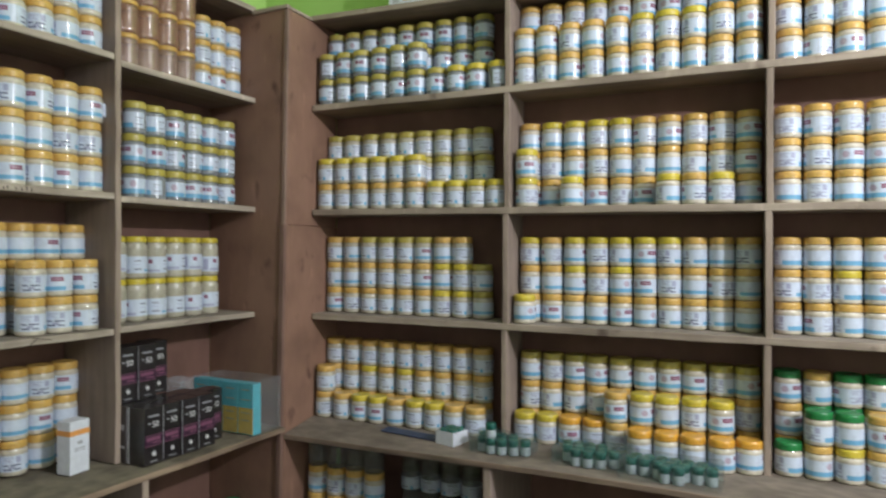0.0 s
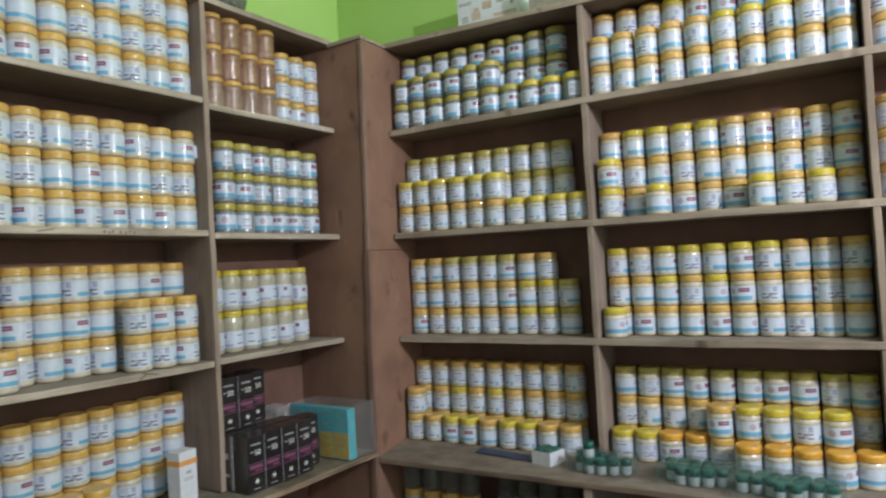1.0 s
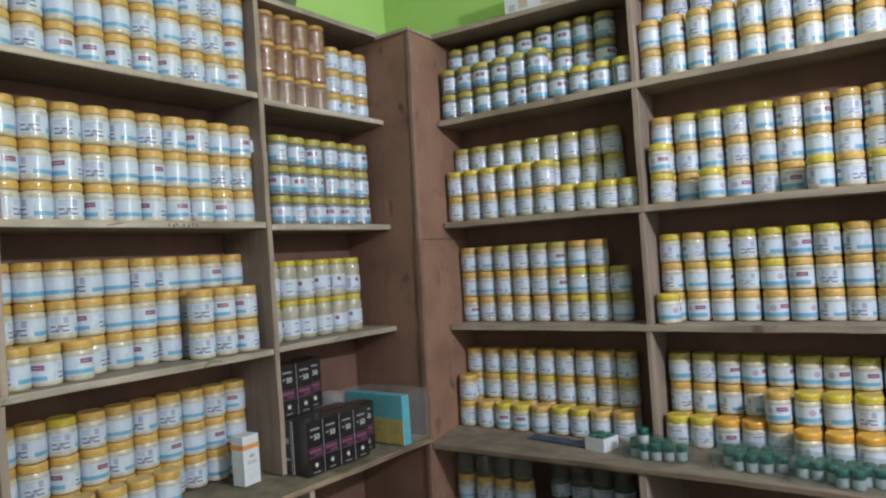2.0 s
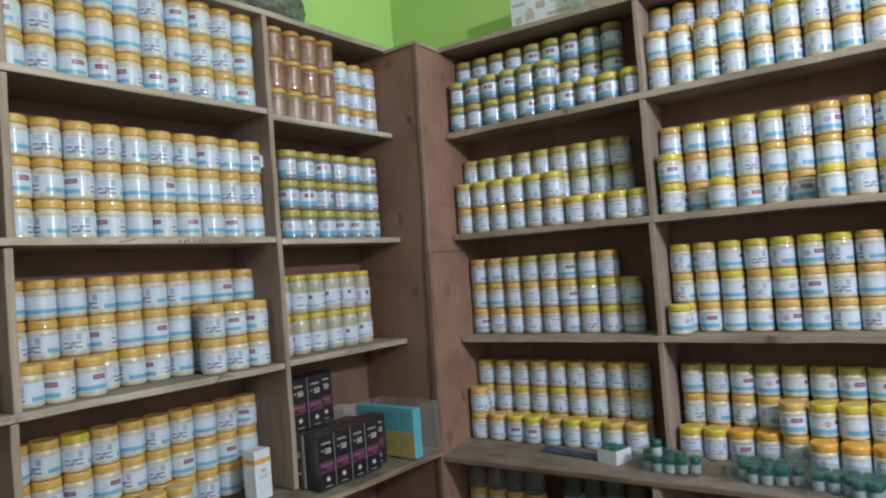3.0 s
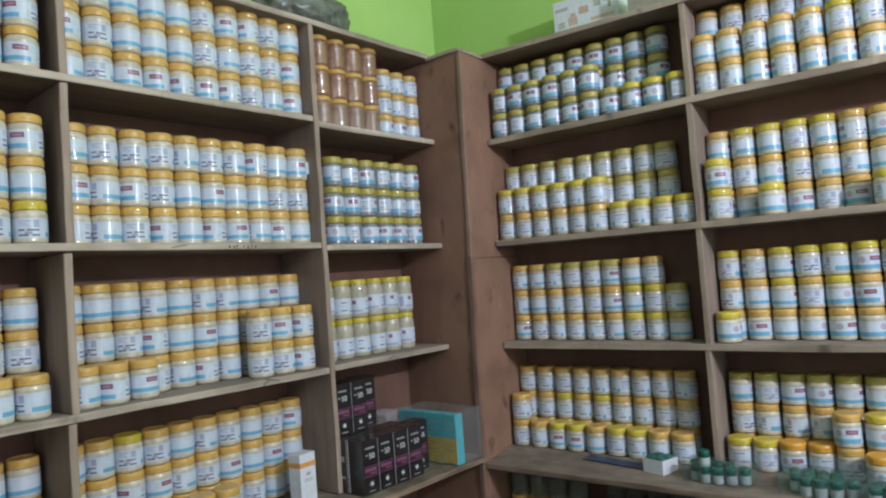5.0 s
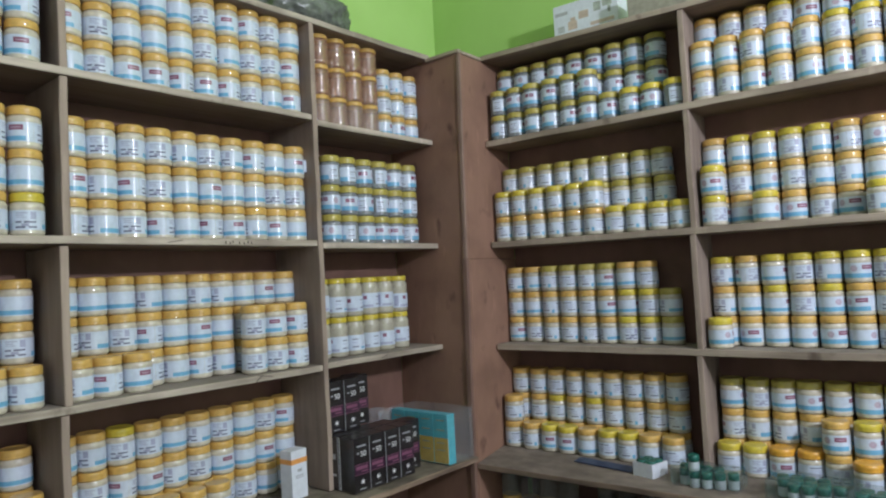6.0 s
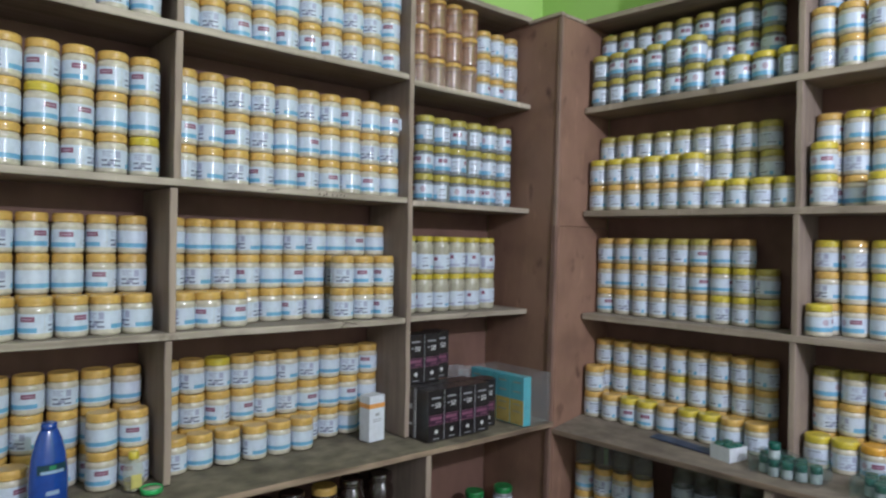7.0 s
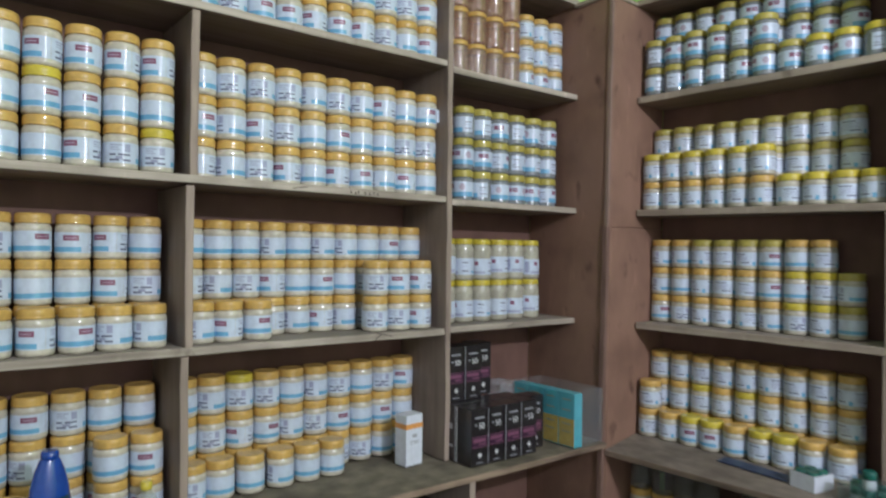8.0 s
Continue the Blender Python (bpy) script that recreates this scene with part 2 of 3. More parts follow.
def shelf_unit_left():
    u = thing("shelf_unit", "tall dusty wooden wall shelf unit with three bays of jars", "shelf unit")
    part("back_panel", block(LB - 0.008, LB, LDIV, 0.0, LEDGE, TOPL - 0.01, 0), BACK, u, "reddish brown hardboard back panel")
    part("back_panel", block(LB - 0.008, LB, LEND, LDIV - 0.001, LEDGE, TOPL - 0.01, 0), BACK, u, "reddish brown hardboard back panel")
    for i, z in enumerate(LZ):
        low = 0.010 if i else 0.0
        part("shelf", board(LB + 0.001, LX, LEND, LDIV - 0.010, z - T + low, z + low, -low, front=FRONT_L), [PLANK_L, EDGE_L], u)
    for z in LZ1:
        part("shelf", board(LB + 0.001, LX, LDIV + 0.010, -0.003, z - T, z, front=FRONT_L), [PLANK_L, EDGE_L], u)
    part("top_board", board(LB - 0.02, LX + 0.004, LEND, -0.003, TOPL - T, TOPL, -0.012, front=FRONT_L), [PLANK_L, EDGE_L], u)
    part("divider", board(LB + 0.001, LX + 0.003, LDIV - 0.009, LDIV + 0.009, LEDGE, TOPL - T - 0.001, 0, 0.003, front=FRONT_L), [SIDE, EDGE_Z], u)
    tops = [LEDGE] + LZ + [TOPL + 0.012 - 0.01]
    for y in (LDIV2, -2.0):
        for i, (a, c) in enumerate(zip(tops, tops[1:])):
            o = (0.007, -0.001, -0.008, -0.009)[i]
            part("divider", board(LB + 0.001, LX - 0.002, y - 0.009 - o, y + 0.009 - o, a, c - T, 0, 0.0026, front=FRONT_L), [SIDE, EDGE_Z], u)
    part("end_panel", leaning(board(LB + 0.001, 0.0, -0.002, 0.016, 0.0, 2.2045, 0, 0.0008), 0.36), PANEL, u, "reddish brown hardboard corner panel")
    for y, h in ((-0.868, 0.007), (-0.855, 0.009), (-0.846, 0.006), (-0.826, 0.008), (-0.812, 0.009), (-0.800, 0.006), (-0.788, 0.008)):
        part("pen_stroke", block(LX - 0.001, LX + 0.0022, y - 0.001, y + 0.001, LZ[1] - 0.0045 - h, LZ[1] - h + 0.002, 0), PENCIL, u)
    for y, z, a, ln in ((-0.782, LZ[0] - 0.009, 38, 0.026), (-0.762, LZ[0] - 0.004, -12, 0.05), (-1.01, LZ[1] - 0.006, 8, 0.04), (-0.30, LZ1[0] - 0.008, 20, 0.03)):
        crack = block(-0.0012, 0.0006, -ln / 2, ln / 2, -0.001, 0.001, 0)
        crack.transform(pose(LX + 0.0016, y, z, a, 0, 0))
        part("crack", crack, PENCIL, u, "dark split in the timber edge")
    return u


def shelf_unit_right():
    u = thing("shelf_unit", "tall wooden wall shelf unit crowded with yellow-lidded jars", "shelf unit", "", "", Matrix.Rotation(SKEW, 4, "Z"))
    part("back_panel", block(0.0, REND, RB, RB + 0.008, LEDGE - 0.03, TOPR - 0.02, 0), BACK, u, "brown hardboard back panel")
    for i in range(3):
        z = rz(i, 0)
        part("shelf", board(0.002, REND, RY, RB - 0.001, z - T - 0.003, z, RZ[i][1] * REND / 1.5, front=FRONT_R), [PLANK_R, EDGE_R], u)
    part("top_board", board(0.002, REND, RY - 0.004, RB + 0.02, TOPR - T, TOPR, -0.055, front=FRONT_R), [PLANK_R, EDGE_R], u)
    for x in (RDIV, RDIV2, 2.22):
        levels = [rz(-1, x)] + [rz(i, x) for i in range(3)] + [TOPR - 0.045 * x / REND]
        for i, (a, c) in enumerate(zip(levels, levels[1:])):
            o = (-0.008, -0.004, 0.0, 0.004)[i]
            part("divider", board(x - 0.009 + o, x + 0.009 + o, RY + 0.002, RB - 0.001, a - 0.004, c - T - 0.002, front=FRONT_R), [SIDE, EDGE_Z], u)
    part("end_panel", leaning(board(-0.018, 0.0, 0.0165, RB - 0.001, 1.4548, 2.189, 0, 0.0008), 0.30), PANEL, u, "reddish brown hardboard upper corner panel")
    part("end_panel", leaning(board(-0.018, 0.0015, 0.0165, RB - 0.001, 0.0, 1.4545, 0, 0.001), 0.30), PANEL, u, "stained reddish brown lower corner panel")
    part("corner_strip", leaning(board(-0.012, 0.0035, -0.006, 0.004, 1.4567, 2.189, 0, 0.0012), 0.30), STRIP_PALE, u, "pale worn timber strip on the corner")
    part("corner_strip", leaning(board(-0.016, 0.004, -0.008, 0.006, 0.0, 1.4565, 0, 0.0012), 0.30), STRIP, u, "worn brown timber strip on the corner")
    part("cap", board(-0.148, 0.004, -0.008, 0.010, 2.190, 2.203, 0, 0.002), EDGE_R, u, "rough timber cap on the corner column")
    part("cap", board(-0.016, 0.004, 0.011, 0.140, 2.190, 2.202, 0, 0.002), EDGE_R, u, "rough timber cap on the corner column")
    part("cap", board(-0.016, 0.001, 0.141, RB - 0.002, 2.190, 2.207, 0, 0.001), PANEL, u, "hardboard lid of the corner column")
    part("cap", board(-0.148, -0.017, 0.011, 0.140, 2.190, 2.196, 0, 0.001), PANEL, u, "hardboard lid of the corner column")
    return u


def base_unit_left():
    u = thing("base_unit", "low wooden base cabinet with open bays and dusty ledge", "cabinet")
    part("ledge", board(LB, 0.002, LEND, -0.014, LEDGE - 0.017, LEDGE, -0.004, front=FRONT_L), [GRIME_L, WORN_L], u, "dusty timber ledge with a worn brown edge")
    part("back_panel", block(LB - 0.008, LB, LEND, 0.0, 0.0, LEDGE - 0.023, 0), BACK, u)
    part("shelf", board(LB + 0.001, -0.02, LEND, -0.004, 0.385, 0.405, front=FRONT_L), [PLANK_L, EDGE_L], u)
    for y in (-0.567, -1.32, -2.0):
        part("divider", board(LB + 0.001, -0.001, y - 0.010, y + 0.010, 0.406, LEDGE - 0.019, front=FRONT_L), [SIDE, EDGE_Z], u)
        part("divider", board(LB + 0.001, -0.001, y - 0.010, y + 0.010, 0.0, 0.384, front=FRONT_L), [SIDE, EDGE_Z], u)
    return u


def dip(x, y):
    """By how much the warped ledge of the second run sags towards its front edge, most of all at the corner post."""
    return 0.028 * max(0.0, 1 - max(x, 0.0) / 1.1) * min(1.0, max(0.0, (0.145 - y) / 0.15))


def ledge_top(x, y):
    return rz(-1, x) - dip(x, y)


def to_wall(bm):
    """Stretch a plank's back edge to the skewed wall."""
    for v in bm.verts:
        if v.co.y > 0.15:
            v.co.y += v.co.x * math.tan(SKEW)
    return bm


def base_unit_right():
    u = thing("base_unit", "low wooden base cabinet with dark open bays under a ledge", "cabinet")
    ledge = board(-0.012, REND, -0.006, RB, LEDGE - 0.021, LEDGE - 0.004, -0.010 * REND, front=FRONT_R)
    bmesh.ops.bisect_plane(ledge, geom=ledge.verts[:] + ledge.edges[:] + ledge.faces[:], plane_co=(0, 0.145, 0), plane_no=(0, 1, 0))
    for v in ledge.verts:
        v.co.z -= dip(v.co.x, v.co.y)
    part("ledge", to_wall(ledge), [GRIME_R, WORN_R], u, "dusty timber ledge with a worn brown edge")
    part("back_panel", to_wall(block(0.0, REND, RB, RB + 0.008, 0.0, LEDGE - 0.055, 0)), BACK, u)
    part("shelf", to_wall(board(0.002, REND, 0.02, RB - 0.001, 0.408, 0.428, front=FRONT_R)), [PLANK_R, EDGE_R], u)
    for x in (0.735, 1.48, 2.2):
        part("divider", to_wall(board(x - 0.011, x + 0.011, 0.001, RB - 0.001, 0.401, LEDGE - 0.022 - 0.010 * x - dip(x, 0.0), front=FRONT_R)), [SIDE, EDGE_Z], u)
        part("divider", to_wall(board(x - 0.011, x + 0.011, 0.001, RB - 0.001, 0.0, 0.379, front=FRONT_R)), [SIDE, EDGE_Z], u)
    return u


shelf_unit_left(), shelf_unit_right(), base_unit_left(), base_unit_right()

# ---- jars ----
R, H = 0.0355, 0.0955


def body_profile(r, h, neck):
    n = r * 0.905
    return [(r * 0.80, 0.0), (r * 0.93, 0.0015), (r * 0.99, 0.006), (r, 0.010), (r * 0.985, 0.0125), (r * 0.985, h * 0.61), (r * 0.994, h * 0.625),
            (r * 1.002, h * 0.650), (r * 1.000, h * 0.682), (r * 0.978, h * 0.718), (r * 0.935, h * 0.745), (n, neck + 0.001), (n, neck + 0.012)]


def lid_profile(r, z0, z1):
    return [(r * 0.86, z0 + 0.001), (r * 0.965, z0), (r * 0.978, z0 + 0.003), (r * 0.960, z0 + 0.005)] + [(r * (0.974 - 0.012 * k * k / 4), (z0 + z1 + 0.001) / 2 + k * (z1 - z0 - 0.010) / 4.6) for k in (-2, -1, 0, 1, 2)] + [(r * 0.925, z1 - 0.0015),
            (r * 0.88, z1), (r * 0.80, z1 - 0.0005), (r * 0.78, z1 - 0.0015)]


PANEL_TEXT = [(16, 54, 0.83, 0.88, 4), (16, 42, 0.72, 0.76, 4), (16, 50, 0.62, 0.65, 4), (62, 81, 0.54, 0.92, 4), (14, 34, 0.36, 0.45, 3), (42, 80, 0.36, 0.45, 3),
              (34, 58, 0.18, 0.33, 4), (14, 46, 0.10, 0.19, 3), (56, 82, 0.10, 0.19, 3)]
PRINT = {  # patches of print: from and to in degrees round the jar, from and to in the label's height, ink
    "band": (359, PANEL_TEXT + [(104, 334, 0.05, 0.29, 1), (276, 326, 0.59, 0.86, 2), (283, 319, 0.70, 0.745, 5)]),
    "deep": (359, [(*p[:4], 4) for p in PANEL_TEXT] + [(100, 336, 0.0, 0.30, 1), (276, 326, 0.57, 0.86, 2), (283, 319, 0.69, 0.74, 5), (230, 258, 0.52, 0.74, 5), (235, 253, 0.43, 0.83, 5)]),
    "clear": (300, [(8, 30, 0.36, 0.42, 3), (8, 44, 0.70, 0.75, 3), (8, 46, 0.20, 0.25, 3), (8, 40, 0.54, 0.58, 4), (62, 246, 0.0, 0.30, 1), (84, 106, 0.56, 0.84, 2), (110, 136, 0.56, 0.84, 2), (114, 132, 0.68, 0.73, 4),
                    (166, 194, 0.50, 0.74, 5), (171, 189, 0.41, 0.83, 5), (258, 290, 0.62, 0.68, 3), (258, 284, 0.46, 0.50, 4), (258, 292, 0.2, 0.26, 3)]),
    "lines": (359, [p for a in (4, 120, 236) for p in ((a + 6, a + 62, 0.79, 0.86, 3), (a + 8, a + 76, 0.64, 0.68, 4), (a + 8, a + 70, 0.52, 0.56, 4), (a + 8, a + 78, 0.40, 0.44, 4), (a + 8, a + 34, 0.27, 0.31, 4), (a + 40, a + 84, 0.19, 0.27, 3),
                                                      (a + 96, a + 112, 0.0, 0.3, 1))]),
    "small": (285, [(8, 44, 0.30, 0.40, 3), (8, 40, 0.52, 0.56, 4), (8, 44, 0.72, 0.76, 4), (60, 84, 0.12, 0.84, 4), (92, 170, 0.05, 0.22, 4), (112, 134, 0.58, 0.82, 2), (190, 226, 0.2, 0.27, 3), (190, 220, 0.5, 0.54, 4), (190, 222, 0.7, 0.76, 3), (240, 275, 0.1, 0.24, 1)]),
}


def label_mesh(name, r, z0, z1, kind):
    """A paper label round a jar: white, with a blue band, magenta boxes, lines of text and an emblem."""
    span, patches = PRINT[kind]
    us = sorted({float(x) for p in patches for x in p[:2]} | {0.0, float(span)})
    us = sorted(set(us) | {a + (b - a) * k / math.ceil((b - a) / 12) for a, b in zip(us, us[1:]) for k in range(1, math.ceil((b - a) / 12))})
    vs = sorted({x for p in patches for x in p[2:4]} | {0.0, 1.0})
    bm = bmesh.new()
    g = [[bm.verts.new((r * math.cos(math.radians(u)), r * math.sin(math.radians(u)), z0 + (z1 - z0) * v)) for u in us] for v in vs]
    for j in range(len(vs) - 1):
        for i in range(len(us) - 1):
            f = bm.faces.new((g[j][i], g[j][i + 1], g[j + 1][i + 1], g[j + 1][i]))
            f.smooth = True
            u, v = (us[i] + us[i + 1]) / 2, (vs[j] + vs[j + 1]) / 2
            for u0, u1, v0, v1, ink in patches:
                if u0 < u < u1 and v0 < v < v1:
                    f.material_index = ink
    return mesh_of(name, bm, [PAPER, BLUE, MAGENTA, INK, LILAC, ROSE])


LIDS = {n: mesh_of("lid", lathe(lid_profile(R, 0.0742, H), 28), m) for n, m in (("orange", ORANGE_LID), ("amber", AMBER), ("yellow", YELLOW), ("green", GREEN), ("olive", OLIVE), ("smoky", SHADED))}
BODIES = {n: mesh_of("body", lathe(body_profile(R, H, 0.0730)), m) for n, m in (("cream", CREAM), ("pale", PALE), ("clear", CLEAR), ("smoky", SHADED))}
LABELS = {n: label_mesh("label", R * 1.003, z0, z1, n) for n, z0, z1 in (("band", 0.0142, 0.0576), ("deep", 0.0142, 0.0576), ("clear", 0.0160, 0.0620), ("lines", 0.0142, 0.0576))}
MIXES = {"band": (("band", 1),), "deep": (("deep", 3), ("band", 1)), "clear": (("clear", 1),), "lines": (("lines", 1),)}
KIND = {"deep": "blue_band_jar", "pale": "pale_jar", "clear": "clear_jar", "smoky": "shaded_jar"}
CONTENT = {"cream": "cream paste", "pale": "pale paste", "clear": "clear contents", "smoky": "shade-darkened contents"}
GROUPS = {"L": "jars on the shelves of the longer-seen wall", "R": "jars on the shelves of the adjoining wall", "B": "jars in the base cabinets"}
chance = random.Random(7)


def jar(x, y, z, lid="amber", fill="cream", sleeve="band", group="L", turn=None, step=H):
    """A round jar: body, screw lid and paper sleeve."""
    a = chance.uniform(-345, -45) - (0 if group == "L" else 35) if turn is None else turn
    if sleeve == "clear" and turn is None:
        a = chance.uniform(-300, -45) - (0 if group == "L" else 35)
    at = pose(x + chance.uniform(-1, 1) * 0.0016, y + chance.uniform(-1, 1) * 0.0016, z, 0, 0, a)
    t = thing(KIND.get(sleeve if fill == "cream" else fill, "cream_jar"), f"round plastic jar of {CONTENT[fill]} with {lid} lid and {'no' if sleeve == 'bare' else 'white'} label", "jar", GROUPS[group], "", at)
    t.scale.z = step / H
    for n, me in (("body", BODIES[fill]), ("lid", LIDS[lid])) + ((("label", LABELS[pick(*MIXES[sleeve])]),) if sleeve != "bare" else ()):
        o = new(n, me)
        o.parent = t
        if n == "label":   # pasted on by hand, not quite level
            o.matrix_local = pose(0, 0, 0.036 + chance.uniform(-0.0014, 0.0016), chance.uniform(-1.0, 1.0), chance.uniform(-1.0, 1.0), 0) @ pose(0, 0, -0.036)
    return t


def pick(*weights):
    names = [n for n, _ in weights]
    return chance.choices(names, [w for _, w in weights])[0]


STEP = {"L": 0.0962, "R": 0.0914, "B": 0.0938}   # height of one jar in a stack


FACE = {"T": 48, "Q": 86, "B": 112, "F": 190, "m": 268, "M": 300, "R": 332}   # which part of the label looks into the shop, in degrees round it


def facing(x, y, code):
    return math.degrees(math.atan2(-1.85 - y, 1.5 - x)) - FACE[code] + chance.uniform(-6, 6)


def stack(side, along, depth, z, levels, lids="amber", **kw):
    """Jars on top of one another; side L: along is y, depth is -x; side R: along is x, depth is y."""
    made, step = [], kw.get("step", STEP[kw.get("group", side)])
    for k in range(levels):
        x, y = (-depth, along) if side == "L" else skewed(along, depth)
        lid = lids if isinstance(lids, str) else lids[k % len(lids)]
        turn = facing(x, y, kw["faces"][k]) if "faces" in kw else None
        made.append(jar(x + chance.uniform(-1, 1) * 0.0015, y, z + k * step, lid, step=step, turn=turn, group=kw.get("group", side), fill=kw.get("fill", "cream"), sleeve=kw.get("sleeve", "band")))
    return made


P = 0.0733

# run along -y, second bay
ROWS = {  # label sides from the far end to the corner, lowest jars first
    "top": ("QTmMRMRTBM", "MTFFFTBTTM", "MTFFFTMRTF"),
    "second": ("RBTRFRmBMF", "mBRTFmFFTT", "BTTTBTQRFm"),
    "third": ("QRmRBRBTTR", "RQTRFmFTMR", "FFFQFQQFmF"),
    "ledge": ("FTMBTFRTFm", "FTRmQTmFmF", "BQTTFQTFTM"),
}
for c in range(10):
    y = -0.590 - P * c * 0.972
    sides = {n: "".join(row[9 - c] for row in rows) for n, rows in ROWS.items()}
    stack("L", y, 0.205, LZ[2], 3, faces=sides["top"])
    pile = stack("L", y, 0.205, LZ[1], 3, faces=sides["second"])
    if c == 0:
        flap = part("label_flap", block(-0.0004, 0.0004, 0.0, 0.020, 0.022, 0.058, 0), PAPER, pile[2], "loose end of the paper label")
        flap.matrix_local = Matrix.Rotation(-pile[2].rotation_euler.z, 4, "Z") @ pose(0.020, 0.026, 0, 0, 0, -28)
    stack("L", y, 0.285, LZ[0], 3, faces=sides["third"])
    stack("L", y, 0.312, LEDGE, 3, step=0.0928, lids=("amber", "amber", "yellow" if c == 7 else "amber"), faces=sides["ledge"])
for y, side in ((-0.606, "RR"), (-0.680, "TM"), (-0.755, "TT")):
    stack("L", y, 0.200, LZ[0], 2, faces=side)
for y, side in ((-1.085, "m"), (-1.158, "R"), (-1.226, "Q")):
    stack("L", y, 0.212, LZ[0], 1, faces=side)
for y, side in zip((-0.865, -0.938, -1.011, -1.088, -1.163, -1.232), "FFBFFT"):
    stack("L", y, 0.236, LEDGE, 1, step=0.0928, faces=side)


# run along -y, third bay
def RISE(y):
    return 0.010 * (LDIV - y) / (LDIV - LEND)


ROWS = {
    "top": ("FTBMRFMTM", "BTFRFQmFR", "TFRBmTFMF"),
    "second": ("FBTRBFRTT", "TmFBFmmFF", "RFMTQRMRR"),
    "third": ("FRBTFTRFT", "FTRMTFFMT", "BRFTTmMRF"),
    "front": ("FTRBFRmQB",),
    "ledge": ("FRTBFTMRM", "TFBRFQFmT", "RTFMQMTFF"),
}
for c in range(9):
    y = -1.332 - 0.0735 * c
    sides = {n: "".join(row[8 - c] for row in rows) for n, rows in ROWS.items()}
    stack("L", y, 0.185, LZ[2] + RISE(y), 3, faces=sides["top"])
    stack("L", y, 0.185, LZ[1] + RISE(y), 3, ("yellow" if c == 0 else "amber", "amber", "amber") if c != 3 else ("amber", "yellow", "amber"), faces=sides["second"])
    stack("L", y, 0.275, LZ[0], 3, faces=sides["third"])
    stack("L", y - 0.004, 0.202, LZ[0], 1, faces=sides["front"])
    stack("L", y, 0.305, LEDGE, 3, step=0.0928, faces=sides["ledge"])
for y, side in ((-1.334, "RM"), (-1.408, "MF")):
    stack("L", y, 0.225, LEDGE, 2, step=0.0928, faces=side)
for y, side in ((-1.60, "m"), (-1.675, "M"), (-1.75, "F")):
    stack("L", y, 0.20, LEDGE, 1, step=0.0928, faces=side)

# run along -y, corner bay
for c in range(6):
    stack("L", -0.070 - 0.0725 * c, 0.222, LZ1[1], 3, "olive", fill="clear", sleeve="clear")

HONEY_BODY = mesh_of("body", lathe([(0.026, 0), (0.031, 0.002), (0.0335, 0.007), (0.034, 0.012), (0.0328, 0.018), (0.0328, 0.067), (0.034, 0.072), (0.0333, 0.077), (0.0305, 0.082), (0.0295, 0.092)]), HONEY)
HONEY_BODY_CLEAR = mesh_of("body", lathe([(0.026, 0), (0.031, 0.002), (0.0335, 0.007), (0.034, 0.012), (0.0328, 0.018), (0.0328, 0.067), (0.034, 0.072), (0.0333, 0.077), (0.0305, 0.082), (0.0295, 0.092)]), HONEY_CLEAR)
HONEY_LID = mesh_of("lid", lathe(lid_profile(0.0338, 0.083, 0.0975)), AMBER)


def honey_jar(x, y, z, clear=False):
    t = thing("honey_jar", "tall clear jar of thin pale honey with amber lid" if clear else "tall clear jar of brown honey with amber lid, unlabelled", "jar", "honey jars", "", pose(x, y, z, 0, 0, chance.uniform(0, 360)))
    t.scale = (1.02, 1.02, 1.012)
    new("body", HONEY_BODY_CLEAR if clear else HONEY_BODY).parent = t
    new("lid", HONEY_LID).parent = t


for c in range(4):
    for k in range(3):
        honey_jar(-0.206, -0.470 + 0.0715 * c, LZ1[2] + 0.0985 * k, k == 0)

SMALL = 0.85
SMALL_LABELS = {n: label_mesh("label", R * 1.004, 0.0105, 0.0635, n) for n in ("lines", "band")}


def small_jar(x, y, z):
    t = thing("small_jar", "small round jar with amber lid and white printed label", "jar", "small jars beside the honey", "", pose(x, y, z, 0, 0, chance.uniform(0, 360)))
    t.scale = (0.92, 0.92, SMALL)
    for n, me in (("body", BODIES["pale"]), ("lid", LIDS["amber"]), ("label", SMALL_LABELS["band" if z < LZ1[2] + 0.01 else "lines"])):
        new(n, me).parent = t


for c in range(3):
    for k in range(3):
        small_jar(-0.222, -0.174 + 0.0675 * c, LZ1[2] + H * SMALL * k)

OLIVE_OIL = plain("pale_olive_filled_jar", (0.45, 0.42, 0.325), 0.25, 0.12, 0.8, spec=0.3, gloss=0.05, coat_ior=1.6)
TALL_BODY = mesh_of("body", lathe([(0.027, 0), (0.031, 0.002), (0.0335, 0.008), (0.0338, 0.012), (0.033, 0.02), (0.033, 0.070), (0.0336, 0.088), (0.0332, 0.098), (0.0305, 0.106), (0.0285, 0.111), (0.0285, 0.118)]), OLIVE_OIL)
TALL_LID = mesh_of("lid", lathe(lid_profile(0.0325, 0.1105, 0.1275)), YELLOW)
TALL_LABEL = label_mesh("label", 0.0342, 0.016, 0.066, "small")


def tall_jar(x, y, z):
    t = thing("tall_jar", "tall jar of pale liquid with yellow lid and half label", "jar", "tall jars with yellow lids", "", pose(x, y, z, 0, 0, chance.uniform(-250, -60)))
    for n, me in (("body", TALL_BODY), ("lid", TALL_LID), ("label", TALL_LABEL)):
        o = new(n, me)
        o.parent = t
        if n == "label":
            o.location.z = chance.choice((0.0, 0.001, 0.002, 0.008))


for c in range(6):
    for k in range(2):
        tall_jar(-0.235, -0.130 - 0.0715 * c, LZ1[0] + 0.127 * k)

